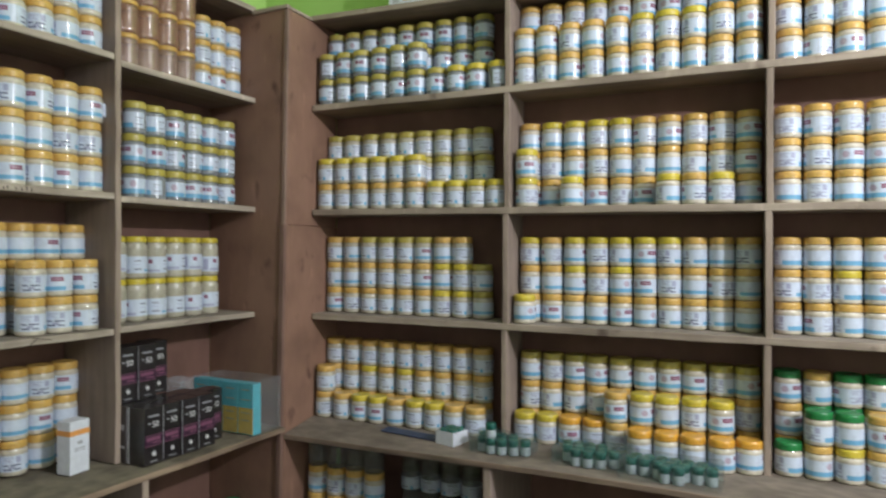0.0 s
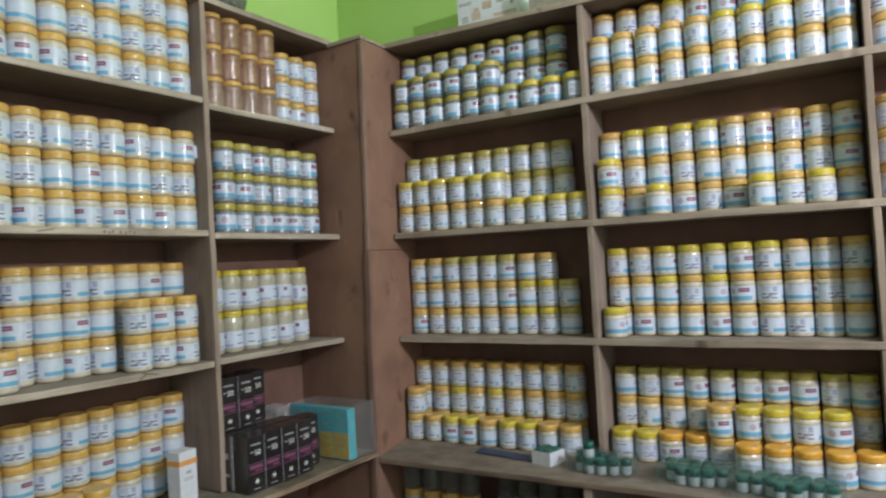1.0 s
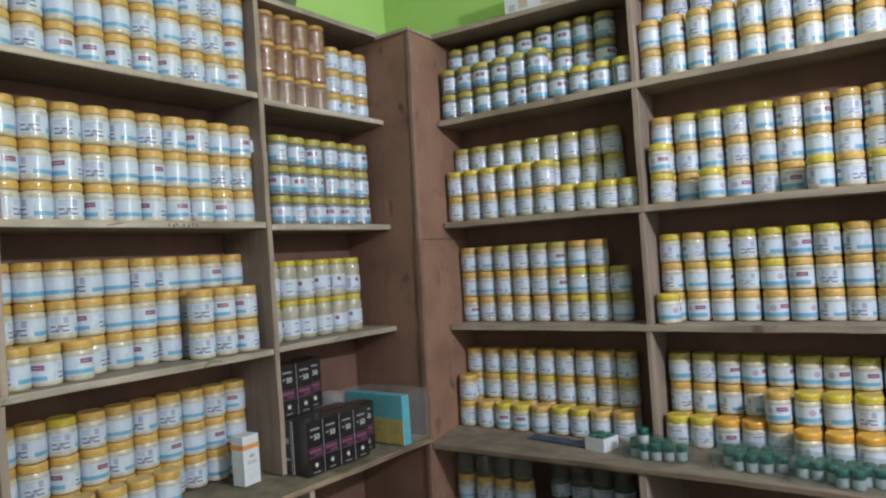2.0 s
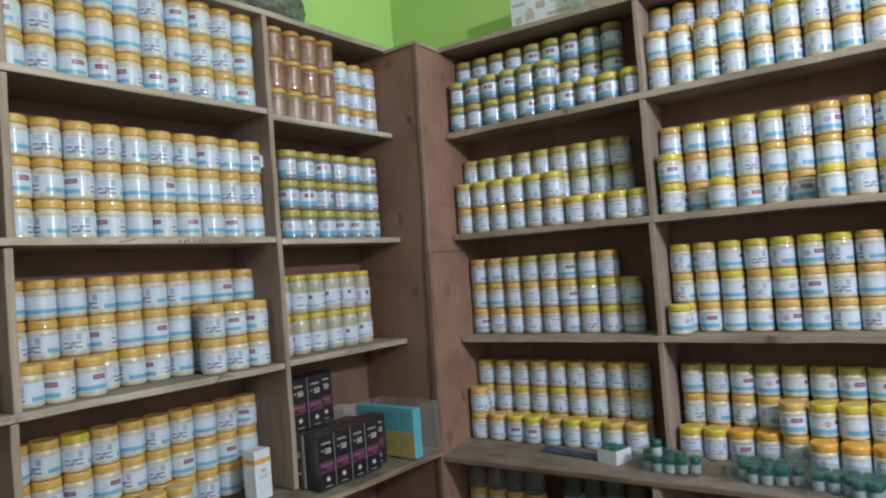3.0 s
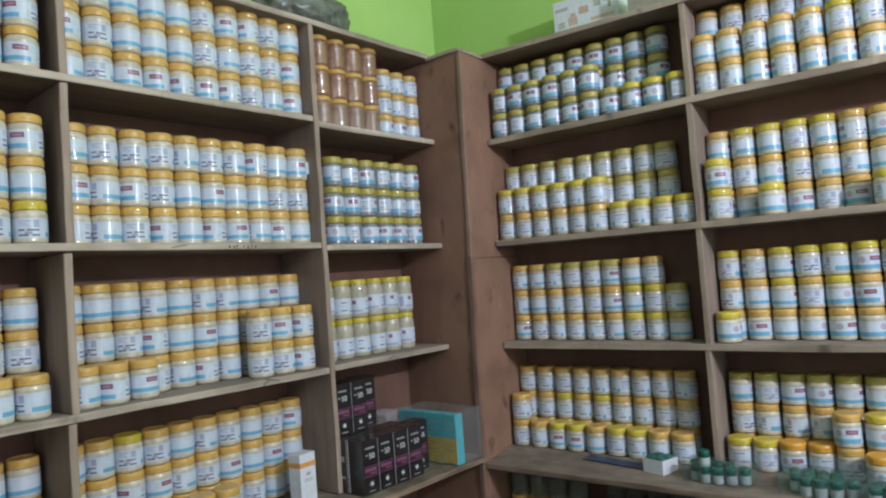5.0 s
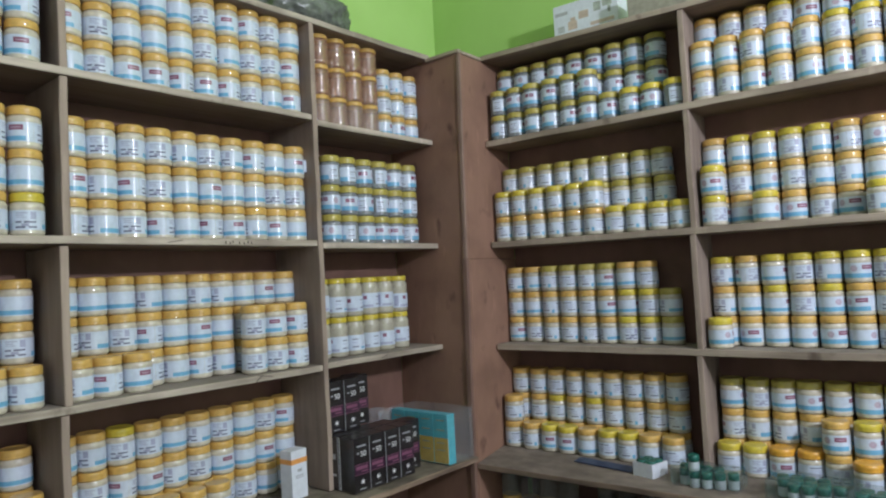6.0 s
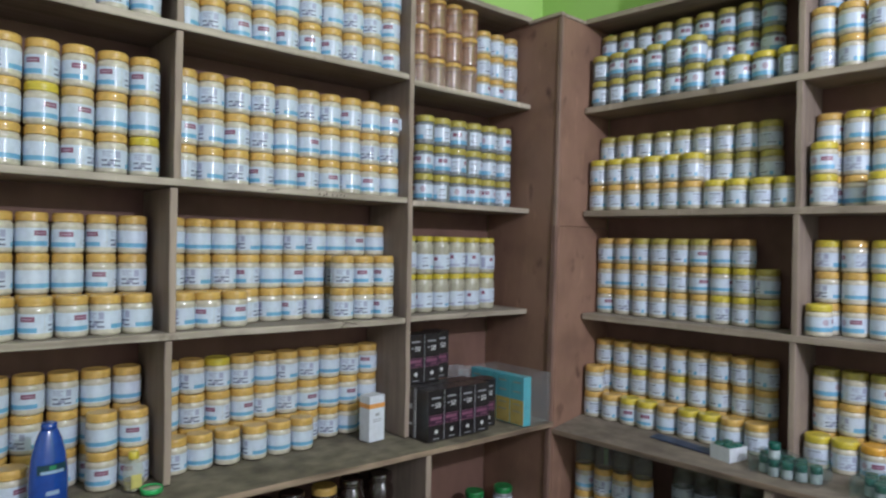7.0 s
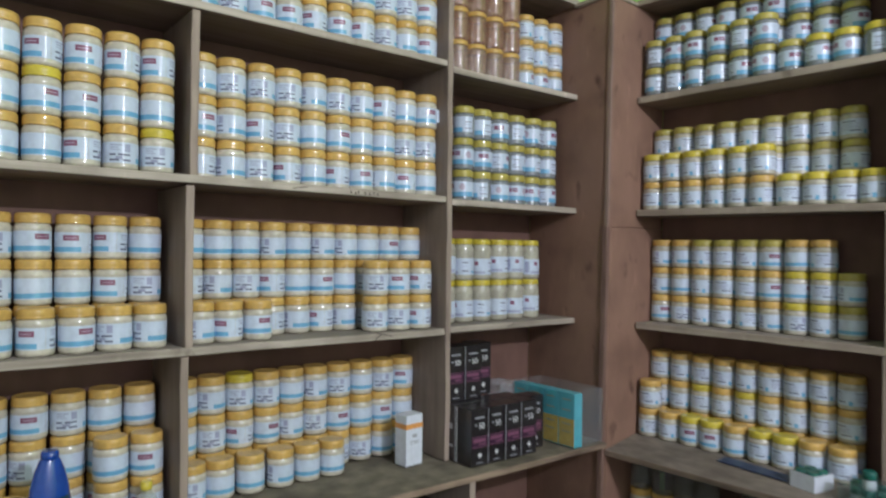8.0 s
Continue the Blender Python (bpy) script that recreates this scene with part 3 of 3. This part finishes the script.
# run along +x, first bay
LID = {"a": "amber", "y": "yellow", "o": "olive"}
for c in range(10):
    x = 0.034 + 0.0722 * c
    if c < 9:
        stack("R", x, 0.262, rz(2, x), 3, "olive", fill="clear", sleeve="clear")
        stack("R", x, 0.262, rz(1, x), 3, ("amber", "olive", "olive"), fill="pale", sleeve="lines")
        stack("R", x, 0.252, rz(0, x), 3 if c < 8 else 2, [LID["aaaaaayyo"[c]], LID["aaaaaayyo"[c]], LID["aaooooaaa"[c]]], fill="pale", sleeve=pick(("lines", 2), ("band", 2)))
        stack("R", x, 0.255, rz(-1, x), 3, ["amber", LID["aayayaaaa"[c]], "amber"], fill="pale", sleeve="lines")
    y2 = 0.188 - (0.006 if c == 5 else 0)
    stack("R", x + 0.006, y2, rz(2, x), 2 if c < 6 else 1, "olive" if c < 7 else "yellow", fill="clear", sleeve="clear")
    stack("R", x, y2 + 0.004, rz(1, x), 2 if c < 6 else 1, ("amber", "yellow") if c < 6 else "yellow", fill="pale", sleeve="lines")
    if c < 9:
        stack("R", x, 0.182, rz(-1, x), 2 if c == 0 else 1, "yellow" if c in (2, 3, 5, 6) else "amber", fill="pale", sleeve=pick(("lines", 2), ("band", 1)))

# run along +x, second bay
for c in range(10):
    x = 0.779 + 0.0722 * c
    stack("R", x, 0.262, rz(2, x), 3, [pick(("amber", 4), ("yellow", 1)) for _ in range(3)], sleeve="deep")
    stack("R", x + 0.002, 0.192, rz(2, x), 2, ["amber", "yellow" if c in (6, 7, 5) else "amber"], sleeve="deep")
    stack("R", x, 0.262, rz(1, x), 3, ["amber", pick(("amber", 2), ("yellow", 1)), "yellow" if c in (1, 2, 3, 4) else "amber"], sleeve="deep")
    stack("R", x, 0.262, rz(0, x), 3, ["amber", LID["aayayaaaaa"[c]], LID["yayyyyyaaa"[c]]], sleeve=pick(("deep", 3), ("band", 2)))
    stack("R", x, 0.262, rz(-1, x), 3, ["amber", "amber", "olive"], sleeve=pick(("deep", 3), ("band", 2)))
for c in (0, 2, 5.95, 6.95, 7.95):
    x = 0.785 + 0.0722 * c
    stack("R", x, 0.190, rz(1, x), 2 if c == 0 else 1, "amber" if c == 6.95 else "yellow", sleeve="deep")
stack("R", 0.780, 0.188, rz(0, 0.79), 1, "yellow", sleeve="deep")
for c in range(9):
    x = 0.778 + 0.0722 * c
    if c < 4:
        stack("R", x, 0.196, rz(-1, x), 1, "yellow" if c < 2 else "orange", sleeve=pick(("deep", 1), ("lines", 1)))
    else:
        stack("R", x, 0.190, rz(-1, x), 2, ["amber", "amber" if c == 4 else "yellow"], sleeve="deep")
    if c > 4:
        stack("R", x + 0.004, 0.128, rz(-1, x), 1, "orange", sleeve="deep")
stack("R", 1.430, 0.150, rz(-1, 1.41), 1, "orange", sleeve="deep")

# run along +x, third bay
for c in range(8):
    x = 1.531 + 0.0735 * c
    stack("R", x, 0.215, rz(2, x), 3, sleeve=pick(("deep", 2), ("band", 1)))
    stack("R", x, 0.235, rz(1, x), 3, sleeve="deep")
    stack("R", x, 0.262, rz(0, x), 3, ["amber", "yellow" if c == 2 else "amber", "amber"], sleeve="deep")
    stack("R", x, 0.262, rz(-1, x), 3, ["amber", "amber" if c in (0, 3) else "green", "amber" if c == 1 else "green"], sleeve="deep")
    if c:
        stack("R", x - 0.004, 0.184, rz(-1, x), 2, ["yellow" if c == 2 else "amber", "amber" if c in (3, 5) else "green"], sleeve="deep")
    else:
        stack("R", x - 0.004, 0.184, rz(-1, x), 1, "green", sleeve="deep")

# base cabinets
for c in range(8):
    x = 0.041 + 0.076 * c
    y = 0.122 if c < 4 else 0.250
    # Fifth column onward and the top row carry the ledge's shade as colour.
    stack("R", x, y, 0.428, 2, "amber" if c < 4 else "smoky", fill="pale" if c < 4 else "smoky", sleeve="deep" if c < 4 else "lines", group="B")
    stack("R", x, y, 0.428 + 2 * STEP["B"], 1, "smoky", fill="smoky", sleeve="bare", group="B")
for y, depth in ((-0.160, 0.240), (-0.042, 0.215)):
    stack("L", y, depth, 0.405, 1, "green", fill="clear", sleeve="clear", group="B")
stack("L", -0.30, 0.150, 0.405, 1, "yellow", group="B")

DARK_BODY = mesh_of("body", lathe([(0.034, 0), (0.041, 0.003), (0.043, 0.012)] + [(0.043 - 0.0025 * (i % 2), 0.03 + 0.021 * i) for i in range(9)] + [(0.040, 0.222), (0.033, 0.236), (0.033, 0.25)]), DARKJAR)
DARK_LID = mesh_of("lid", lathe(lid_profile(0.0385, 0.240, 0.262)), DARKJAR)
DARK_LID2 = mesh_of("lid", lathe(lid_profile(0.0385, 0.240, 0.262)), AMBER)
for c, y in enumerate((-0.61, -0.71, -0.81, -0.91, -1.01, -1.11, -1.21)):
    t = thing("dark_jar", "tall ribbed dark brown plastic jar under the ledge", "jar", "dark jars in the base cabinet", "", pose(-0.19 - 0.01 * (c % 2), y, 0.405))
    new("body", DARK_BODY).parent = t
    new("lid", DARK_LID2 if c == 2 else DARK_LID).parent = t

# ---- cartons, bottles and small things ----
BLACK = plain("black_glossy_card", (0.020, 0.017, 0.018), 0.3, 0.2, 0.6, gloss=0.22)
PINK = plain("dull_pink_print", (0.22, 0.085, 0.14), 0.4, 0.1)
PLUM = plain("dark_plum_print", (0.05, 0.018, 0.04), 0.35, 0.1)
WHITEP = plain("white_print_and_glint", (0.75, 0.75, 0.75), 0.45, 0.05)
ORANGE = plain("orange_print", (0.80, 0.36, 0.10), 0.45, 0.08)
CARD = plain("white_card", (0.68, 0.71, 0.77), 0.5, 0.05)
GREYP = plain("grey_print_and_glint", (0.35, 0.36, 0.38), 0.5, 0.1)
TEAL = plain("teal_card", (0.05, 0.42, 0.50), 0.4, 0.1)
GOLD = plain("mustard_card", (0.50, 0.36, 0.05), 0.4, 0.1)
FILM = plain("clear_wrap", (0.7, 0.75, 0.78), 0.12, 0.05, 0.5, 0.10)


def digits(text, size):
    cu = bpy.data.curves.new("digits", "FONT")
    cu.body, cu.size, cu.extrude, cu.align_x = text, size, 0.0002, "CENTER"
    ob = bpy.data.objects.new("digits", cu)
    me = bpy.data.meshes.new_from_object(ob)
    bpy.data.objects.remove(ob)
    me.materials.clear()
    me.materials.append(WHITEP)
    return me


# black cartons; the printed front looks along +x
CW, CD, CH = 0.0625, 0.064, 0.158


def star_mesh():
    bm = bmesh.new()
    pts = [bm.verts.new((0.0, (0.0105 if i % 2 else 0.0034) * math.cos(math.pi * i / 8), (0.0105 if i % 2 else 0.0034) * math.sin(math.pi * i / 8))) for i in range(16)]
    bm.faces.new(pts)
    return mesh_of("emblem", bm, WHITEP)


CARTON = {
    "box": mesh_of("box", block(-CD, 0, -CW / 2, CW / 2, 0, CH, 0.0012), BLACK),
    "band": mesh_of("band", block(0, 0.0005, -CW / 2 + 0.002, CW / 2 - 0.002, 0.054, 0.080, 0), PLUM),
    "band_line": mesh_of("band_line", block(0, 0.0006, -CW / 2 + 0.002, CW / 2 - 0.002, 0.0515, 0.053, 0), PINK),
    "top_line": mesh_of("top_line", block(0, 0.0006, -CW / 2 + 0.002, CW / 2 - 0.002, 0.0805, 0.0818, 0), PINK),
    "name_bar": mesh_of("name_bar", block(0.0004, 0.0009, -0.024, 0.020, 0.0665, 0.076, 0), PINK),
    "small_bar": mesh_of("small_bar", block(0.0004, 0.0009, -0.004, 0.022, 0.0585, 0.062, 0), PINK),
    # Grey line up the front corner: a highlight painted on the carton's edge.
    "edge_line": mesh_of("edge_line", block(-0.0008, 0.0006, -CW / 2 - 0.0006, -CW / 2 + 0.0008, 0.001, CH - 0.001, 0), GREYP),
    "side_patch": mesh_of("side_patch", block(-0.026, -0.012, -CW / 2 - 0.0005, -CW / 2, 0.090, 0.106, 0), GREYP),
    "side_bar": mesh_of("side_bar", block(-0.032, -0.010, -CW / 2 - 0.0005, -CW / 2, 0.040, 0.047, 0), GREYP),
    "brand_bar": mesh_of("brand_bar", block(0, 0.0006, -0.018, 0.016, 0.1315, 0.1365, 0), GREYP),
    "emblem": star_mesh(),
    "digits": digits("50", 0.0225),
    "prefix_bar": mesh_of("prefix_bar", block(0, 0.0006, -0.019, -0.010, 0.112, 0.116, 0), GREYP),
    # White line up the rear corner, likewise a painted edge highlight.
    "side_line": mesh_of("side_line", block(-CD - 0.0006, -CD + 0.0008, -CW / 2 - 0.0006, -CW / 2 + 0.0006, 0.001, CH - 0.001, 0), WHITEP),
    "foot_bar": mesh_of("foot_bar", block(0, 0.0006, -0.012, 0.012, 0.008, 0.0105, 0), GREYP),
}


def black_carton(x, y, z, turn=0.0, skip=("side_line",)):
    t = thing("carton", "black glossy cosmetics carton with plum band and white digits", "carton", "black cartons on the ledge", "", pose(x, y, z, 0, 0, turn))
    for n, me in CARTON.items():
        if n in skip:
            continue
        o = new(n, me)
        o.parent = t
        if n == "emblem":
            o.location = (0.0008, 0, 0.030)
        if n == "digits":
            o.matrix_local = Matrix.Translation((0.0008, 0.005, 0.1035)) @ Euler((math.pi / 2, 0, math.pi / 2)).to_matrix().to_4x4()


for i in range(4):
    black_carton(-0.045 - 0.002 * (i % 2), -0.505 + 0.0645 * i, LEDGE, 0.6 * (i % 3 - 1), ("side_patch", "side_bar", "edge_line" if i == 0 else "side_line"))
    black_carton(-0.116, -0.505 + 0.0645 * i, LEDGE, 0)
black_carton(-0.082, -0.505 + 0.0645 * 4, LEDGE, 0)
for i in range(3):
    black_carton(-0.158 - (0.03 if i == 2 else 0), -0.500 + 0.0655 * i, LEDGE + CH + 0.0005, 0)

# pack of teal and mustard boxes
pack = thing("box_pack", "shrink-wrapped pack of teal and mustard boxes on the ledge", "box pack")
for i, x in enumerate((-0.036, -0.102, -0.168, -0.234)):
    bx = part("box", block(x - 0.032, x + 0.032, -0.161, -0.125, LEDGE, LEDGE + 0.164, 0.001), TEAL, pack)
    part("lower_panel", block(x - 0.031, x + 0.031, -0.1618, -0.1605, LEDGE + 0.003, LEDGE + 0.086, 0), GOLD, bx)
    for z in (0.044, 0.068, 0.110, 0.142):
        part("text_bar", block(x - 0.018, x + 0.018, -0.1624, -0.1615, LEDGE + z, LEDGE + z + 0.004, 0), plain("faded_print", (0.25, 0.3, 0.2), 0.5), bx)
bm = block(-0.272, -0.001, -0.166, -0.030, LEDGE + 0.0005, LEDGE + 0.172, 0.004)
bmesh.ops.subdivide_edges(bm, edges=bm.edges[:], cuts=5, use_grid_fill=True)
for v in bm.verts:
    if v.co.z > LEDGE + 0.01:
        v.co += noise.noise_vector(v.co * 30) * 0.0025
part("wrap", bm, FILM, pack, "crumpled clear shrink wrap")
bm = block(-0.345, -0.274, -0.215, -0.130, LEDGE + 0.0005, LEDGE + 0.162, 0.004)
bmesh.ops.subdivide_edges(bm, edges=bm.edges[:], cuts=9, use_grid_fill=True)
for v in bm.verts:
    if v.co.z > LEDGE + 0.01:
        v.co += Vector((0, 1, 1)) * noise.noise(v.co * 34) * 0.009 + noise.noise_vector(v.co * 80) * 0.004
part("loose_wrap", bm, plain("creased_wrap", (0.7, 0.72, 0.74), 0.1, 0.05, 0.8, 0.3), pack, "loose creased end of the clear wrap")

# white carton with an orange stripe
t = thing("carton", "slim white carton with orange stripe standing on the ledge", "carton", "", "", pose(-0.158, -0.647, LEDGE, 0, 0, 6))
part("box", block(-0.048, 0, -0.030, 0.030, 0, 0.140, 0.001), CARD, t)
part("stripe", block(-0.0475, 0.0006, -0.0304, 0.0304, 0.102, 0.116, 0), ORANGE, t, "orange stripe")
part("logo_bar", block(0, 0.0007, -0.008, 0.008, 0.078, 0.086, 0), GREYP, t)
for z in (0.066, 0.060):
    part("text_bar", block(0, 0.0007, -0.016, 0.016, z, z + 0.0022, 0), GREYP, t)

# blue oil bottle, oval in section
BLUEP = plain("blue_bottle_plastic", (0.012, 0.06, 0.31), 0.22, 0.1, 0.8, gloss=0.08)
t = thing("oil_bottle", "dark blue oval plastic hair oil bottle without cap", "bottle", "", "", pose(-0.125, -1.538, LEDGE, 0, 0, 8))
bm = lathe([(0.026, 0), (0.033, 0.003), (0.036, 0.012), (0.0365, 0.06), (0.0355, 0.10), (0.031, 0.14), (0.024, 0.172), (0.017, 0.192), (0.0145, 0.197)], 32)
for v in bm.verts:
    v.co.x *= 0.68
t.scale = (1.1, 1.1, 0.945)
bottle = part("body", bm, BLUEP, t)
bm = lathe([(0.0145, 0.197), (0.015, 0.198), (0.0145, 0.209), (0.012, 0.2115)], 24)
part("cap", bm, BLUEP, t, "blue flip cap")


def bowed(y0, y1, z0, z1, r, name, mat, parent):
    bm = bmesh.new()
    cols = [[bm.verts.new((0.68 * math.sqrt(max(r * r - y * y, 0)) + 0.0012, y, z)) for z in (z0, z1)] for y in [y0 + (y1 - y0) * i / 8 for i in range(9)]]
    for a, c in zip(cols, cols[1:]):
        bm.faces.new((a[0], c[0], c[1], a[1])).smooth = True
    return part(name, bm, mat, parent)


bowed(-0.026, 0.026, 0.098, 0.120, 0.0357, "label_patch", plain("dark_green_print", (0.01, 0.045, 0.06), 0.4), t)
bowed(-0.021, 0.021, 0.099, 0.106, 0.0361, "name_bar", plain("pale_blue_print", (0.3, 0.42, 0.6), 0.4), t)
bowed(-0.012, 0.012, 0.050, 0.060, 0.0368, "text_bar", plain("pale_blue_print", (0.3, 0.42, 0.6), 0.4), t)
bowed(-0.006, 0.006, 0.108, 0.117, 0.0361, "emblem", plain("leaf_green_print", (0.03, 0.25, 0.1), 0.4), t)

# small oil bottle and green dish
t = thing("oil_bottle", "small clear bottle of yellow oil with a yellow cap", "bottle", "", "", pose(-0.165, -1.350, LEDGE))
t.scale = (1.3, 1.3, 1.08)
part("body", lathe([(0.014, 0), (0.018, 0.002), (0.019, 0.008), (0.019, 0.045), (0.014, 0.060), (0.008, 0.066), (0.008, 0.072)]), plain("clear_bottle_plastic", (0.55, 0.58, 0.5), 0.08, 0.1, 0.8, 0.3), t)
part("oil", lathe([(0.013, 0.002), (0.017, 0.004), (0.018, 0.009), (0.018, 0.024)]), plain("yellow_oil", (0.34, 0.28, 0.05), 0.1, 0.1, 0.4, 0.8), t, "yellow oil filling the lower third")
part("cap", lathe([(0.009, 0.070), (0.0095, 0.072), (0.009, 0.085), (0.007, 0.087)]), YELLOW, t, "yellow cap")
part("label", block(0.0188, 0.0196, -0.009, 0.009, 0.010, 0.040, 0), plain("yellow_paper", (0.62, 0.55, 0.16), 0.5), t)
t = thing("dish", "small round green plastic dish with pale inside", "dish", "", "", pose(-0.118, -1.322, LEDGE))
part("rim", lathe([(0.020, 0), (0.025, 0.002), (0.026, 0.014), (0.024, 0.015), (0.023, 0.005), (0.001, 0.004)]), plain("green_dish_plastic", (0.04, 0.42, 0.12), 0.35), t)
part("fill", lathe([(0.0225, 0.006), (0.0225, 0.0115), (0.001, 0.013)]), plain("pale_fill", (0.45, 0.42, 0.33), 0.5), t)

# vials with green caps, bundled in film
VIAL_BODY = mesh_of("body", lathe([(0.012, 0), (0.0145, 0.0015), (0.015, 0.004), (0.015, 0.024), (0.0135, 0.027), (0.0135, 0.030)], 20), plain("white_vial_plastic", (0.42, 0.48, 0.50), 0.35, 0.08))
VIAL_CAP = mesh_of("cap", lathe([(0.0145, 0.026), (0.0155, 0.0265), (0.0155, 0.044), (0.014, 0.046), (0.012, 0.0455)], 20), plain("teal_green_cap_plastic", (0.012, 0.12, 0.09), 0.4, 0.2))


def vial(x, y, z):
    t = thing("vial", "small white plastic vial with dark teal-green cap", "vial", "vials bundled on the ledge", "", pose(x, y, z, 0, 0, chance.uniform(0, 360)))
    new("body", VIAL_BODY).parent = t
    new("cap", VIAL_CAP).parent = t


def vials(spots, extra=(), dx=0.0, dy=0.0):
    spots, extra = [[(x + dx, y + dy) for x, y in group] for group in (spots, extra)]
    for x, y in spots:
        vial(x, y, ledge_top(x, y - 0.012))
    for x, y in extra:
        vial(x, y, ledge_top(x, y - 0.012) + 0.0462)


vials([(0.690 + 0.032 * i, 0.082) for i in range(4)] + [(0.734, 0.036), (0.768, 0.038), (0.802, 0.046), (0.834, 0.060), (0.702, 0.050)], [(0.734, 0.036)], -0.014, 0.034)
vials([(0.945 + 0.033 * i, 0.116) for i in range(4)] + [(0.955 + 0.033 * i, 0.082) for i in range(4)] + [(0.988, 0.048), (1.022, 0.046), (1.057, 0.052), (1.090, 0.072)], (), -0.008, 0.024)
vials([(1.150 + 0.034 * i, 0.094) for i in range(6)] + [(1.212 + 0.034 * i, 0.060) for i in range(5)] + [(1.142, 0.062), (1.177, 0.062), (1.235, 0.028), (1.270, 0.028)], (), -0.008, 0.012)

def bundle_wrap(x0, x1, y0, y1, h):
    bm = block(x0, x1, y0, y1, ledge_top(x1, y1) - 0.004, ledge_top(x0, y0) + h + 0.004, 0.008)
    bmesh.ops.subdivide_edges(bm, edges=bm.edges[:], cuts=6, use_grid_fill=True)
    for v in bm.verts:
        if v.co.z > rz(-1, x0) + 0.008:
            v.co += noise.noise_vector(v.co * 28) * 0.004 + noise.noise_vector(v.co * 70) * 0.0015
    tagged(part("wrap", bm, HAZE), "torn crumpled clear plastic wrap round small vials", "plastic wrap")


HAZE = plain("hazy_wrap", (0.12, 0.21, 0.20), 0.25, 0.15, 0.4, 0.24)
bundle_wrap(0.654, 0.846, 0.050, 0.138, 0.054)
bundle_wrap(0.913, 1.106, 0.048, 0.162, 0.052)
bundle_wrap(1.108, 1.366, 0.016, 0.128, 0.052)

# open white carton full of green-topped vials, and the blue strip beside it
t = thing("carton", "small open white carton filled with green-topped vials", "carton", "", "", pose(0.568, 0.112, ledge_top(0.568, 0.085), 0, 0, -14))
bm = block(-0.036, 0.036, -0.036, -0.0345, 0, 0.042, 0)
part("front_panel", bm, CARD, t)
part("back_panel", block(-0.036, 0.036, 0.0345, 0.036, 0, 0.042, 0), CARD, t)
part("side_panel", block(-0.036, -0.0345, -0.0344, 0.0344, 0, 0.042, 0), plain("printed_card", (0.32, 0.36, 0.30), 0.5), t)
part("side_panel", block(0.0345, 0.036, -0.0344, 0.0344, 0, 0.042, 0), CARD, t)
part("bottom_panel", block(-0.0344, 0.0344, -0.0344, 0.0344, 0.0, 0.0015, 0), CARD, t)
for i in range(2):
    for j in range(2):
        vial(0.568 + (i - 0.5) * 0.0315 + 0.007 * (j - 0.5), 0.112 + (j - 0.5) * 0.0315 - 0.007 * (i - 0.5), ledge_top(0.568, 0.085) + 0.0018)
t = thing("strip", "flat dark blue plastic strip lying on the ledge", "strip", "", "", pose(0.412, 0.122, ledge_top(0.412, 0.122) + 0.0008, 5.5, 0, -6))
part("body", block(-0.110, 0.110, -0.022, 0.022, 0, 0.004, 0.0015), plain("dark_blue_plastic", (0.035, 0.05, 0.095), 0.5), t)

# on top of the shelves
TAN = plain("tan_print", (0.56, 0.44, 0.36), 0.5)
PALEP = plain("pale_grey_print", (0.47, 0.48, 0.50), 0.5)
LEAFY = plain("grey_green_print", (0.40, 0.44, 0.38), 0.5, 0.25)
t = thing("carton", "white printed carton with brown pictures on top board", "carton", "", "", Matrix.Rotation(SKEW, 4, "Z") @ pose(0.272, 0.215, TOPR - 0.006))
part("box", block(0, 0.241, 0, 0.085, 0, 0.133, 0.0015), CARD, t)
for x, z, w, h, mm in ((0.008, 0.094, 0.048, 0.012, PALEP), (0.016, 0.034, 0.026, 0.022, PALEP), (0.056, 0.036, 0.034, 0.030, TAN), (0.066, 0.066, 0.018, 0.012, TAN), (0.098, 0.066, 0.036, 0.026, TAN),
                       (0.154, 0.078, 0.026, 0.030, LEAFY), (0.186, 0.086, 0.034, 0.026, LEAFY), (0.205, 0.062, 0.010, 0.022, LEAFY), (0.140, 0.032, 0.086, 0.012, TAN)):
    part("print_patch", block(x, x + w, -0.0006, 0.0002, z, z + h, 0), mm, t)
t = thing("carton", "brown cardboard carton lying on the top board", "carton", "", "", Matrix.Rotation(SKEW, 4, "Z") @ pose(0.570, 0.150, TOPR - 0.012))
part("box", block(0, 0.19, 0, 0.11, 0, 0.085, 0.002), plain("dull_cardboard", (0.34, 0.32, 0.25), 0.7), t)
bm = bmesh.new()
bmesh.ops.create_icosphere(bm, subdivisions=5, radius=1)
for v in bm.verts:
    n = v.co.copy()
    v.co = Vector((n.x * 0.095, n.y * 0.17, max(n.z, -0.55) * 0.085))
    v.co *= 1 + 0.14 * noise.noise(n * 2.2) + 0.10 * abs(noise.noise(n * 5.5)) + 0.05 * noise.noise(n * 13)
lo = min(v.co.z for v in bm.verts)
for f in bm.faces:
    f.smooth = True
t = thing("plastic_bag", "crumpled dark grey plastic bag on the top board", "bag", "", "", pose(-0.235, -0.490, TOPL - 0.010 - lo))
part("bag", bm, plain("dark_grey_film", (0.17, 0.185, 0.16), 0.32, 0.25, 0.25), t)
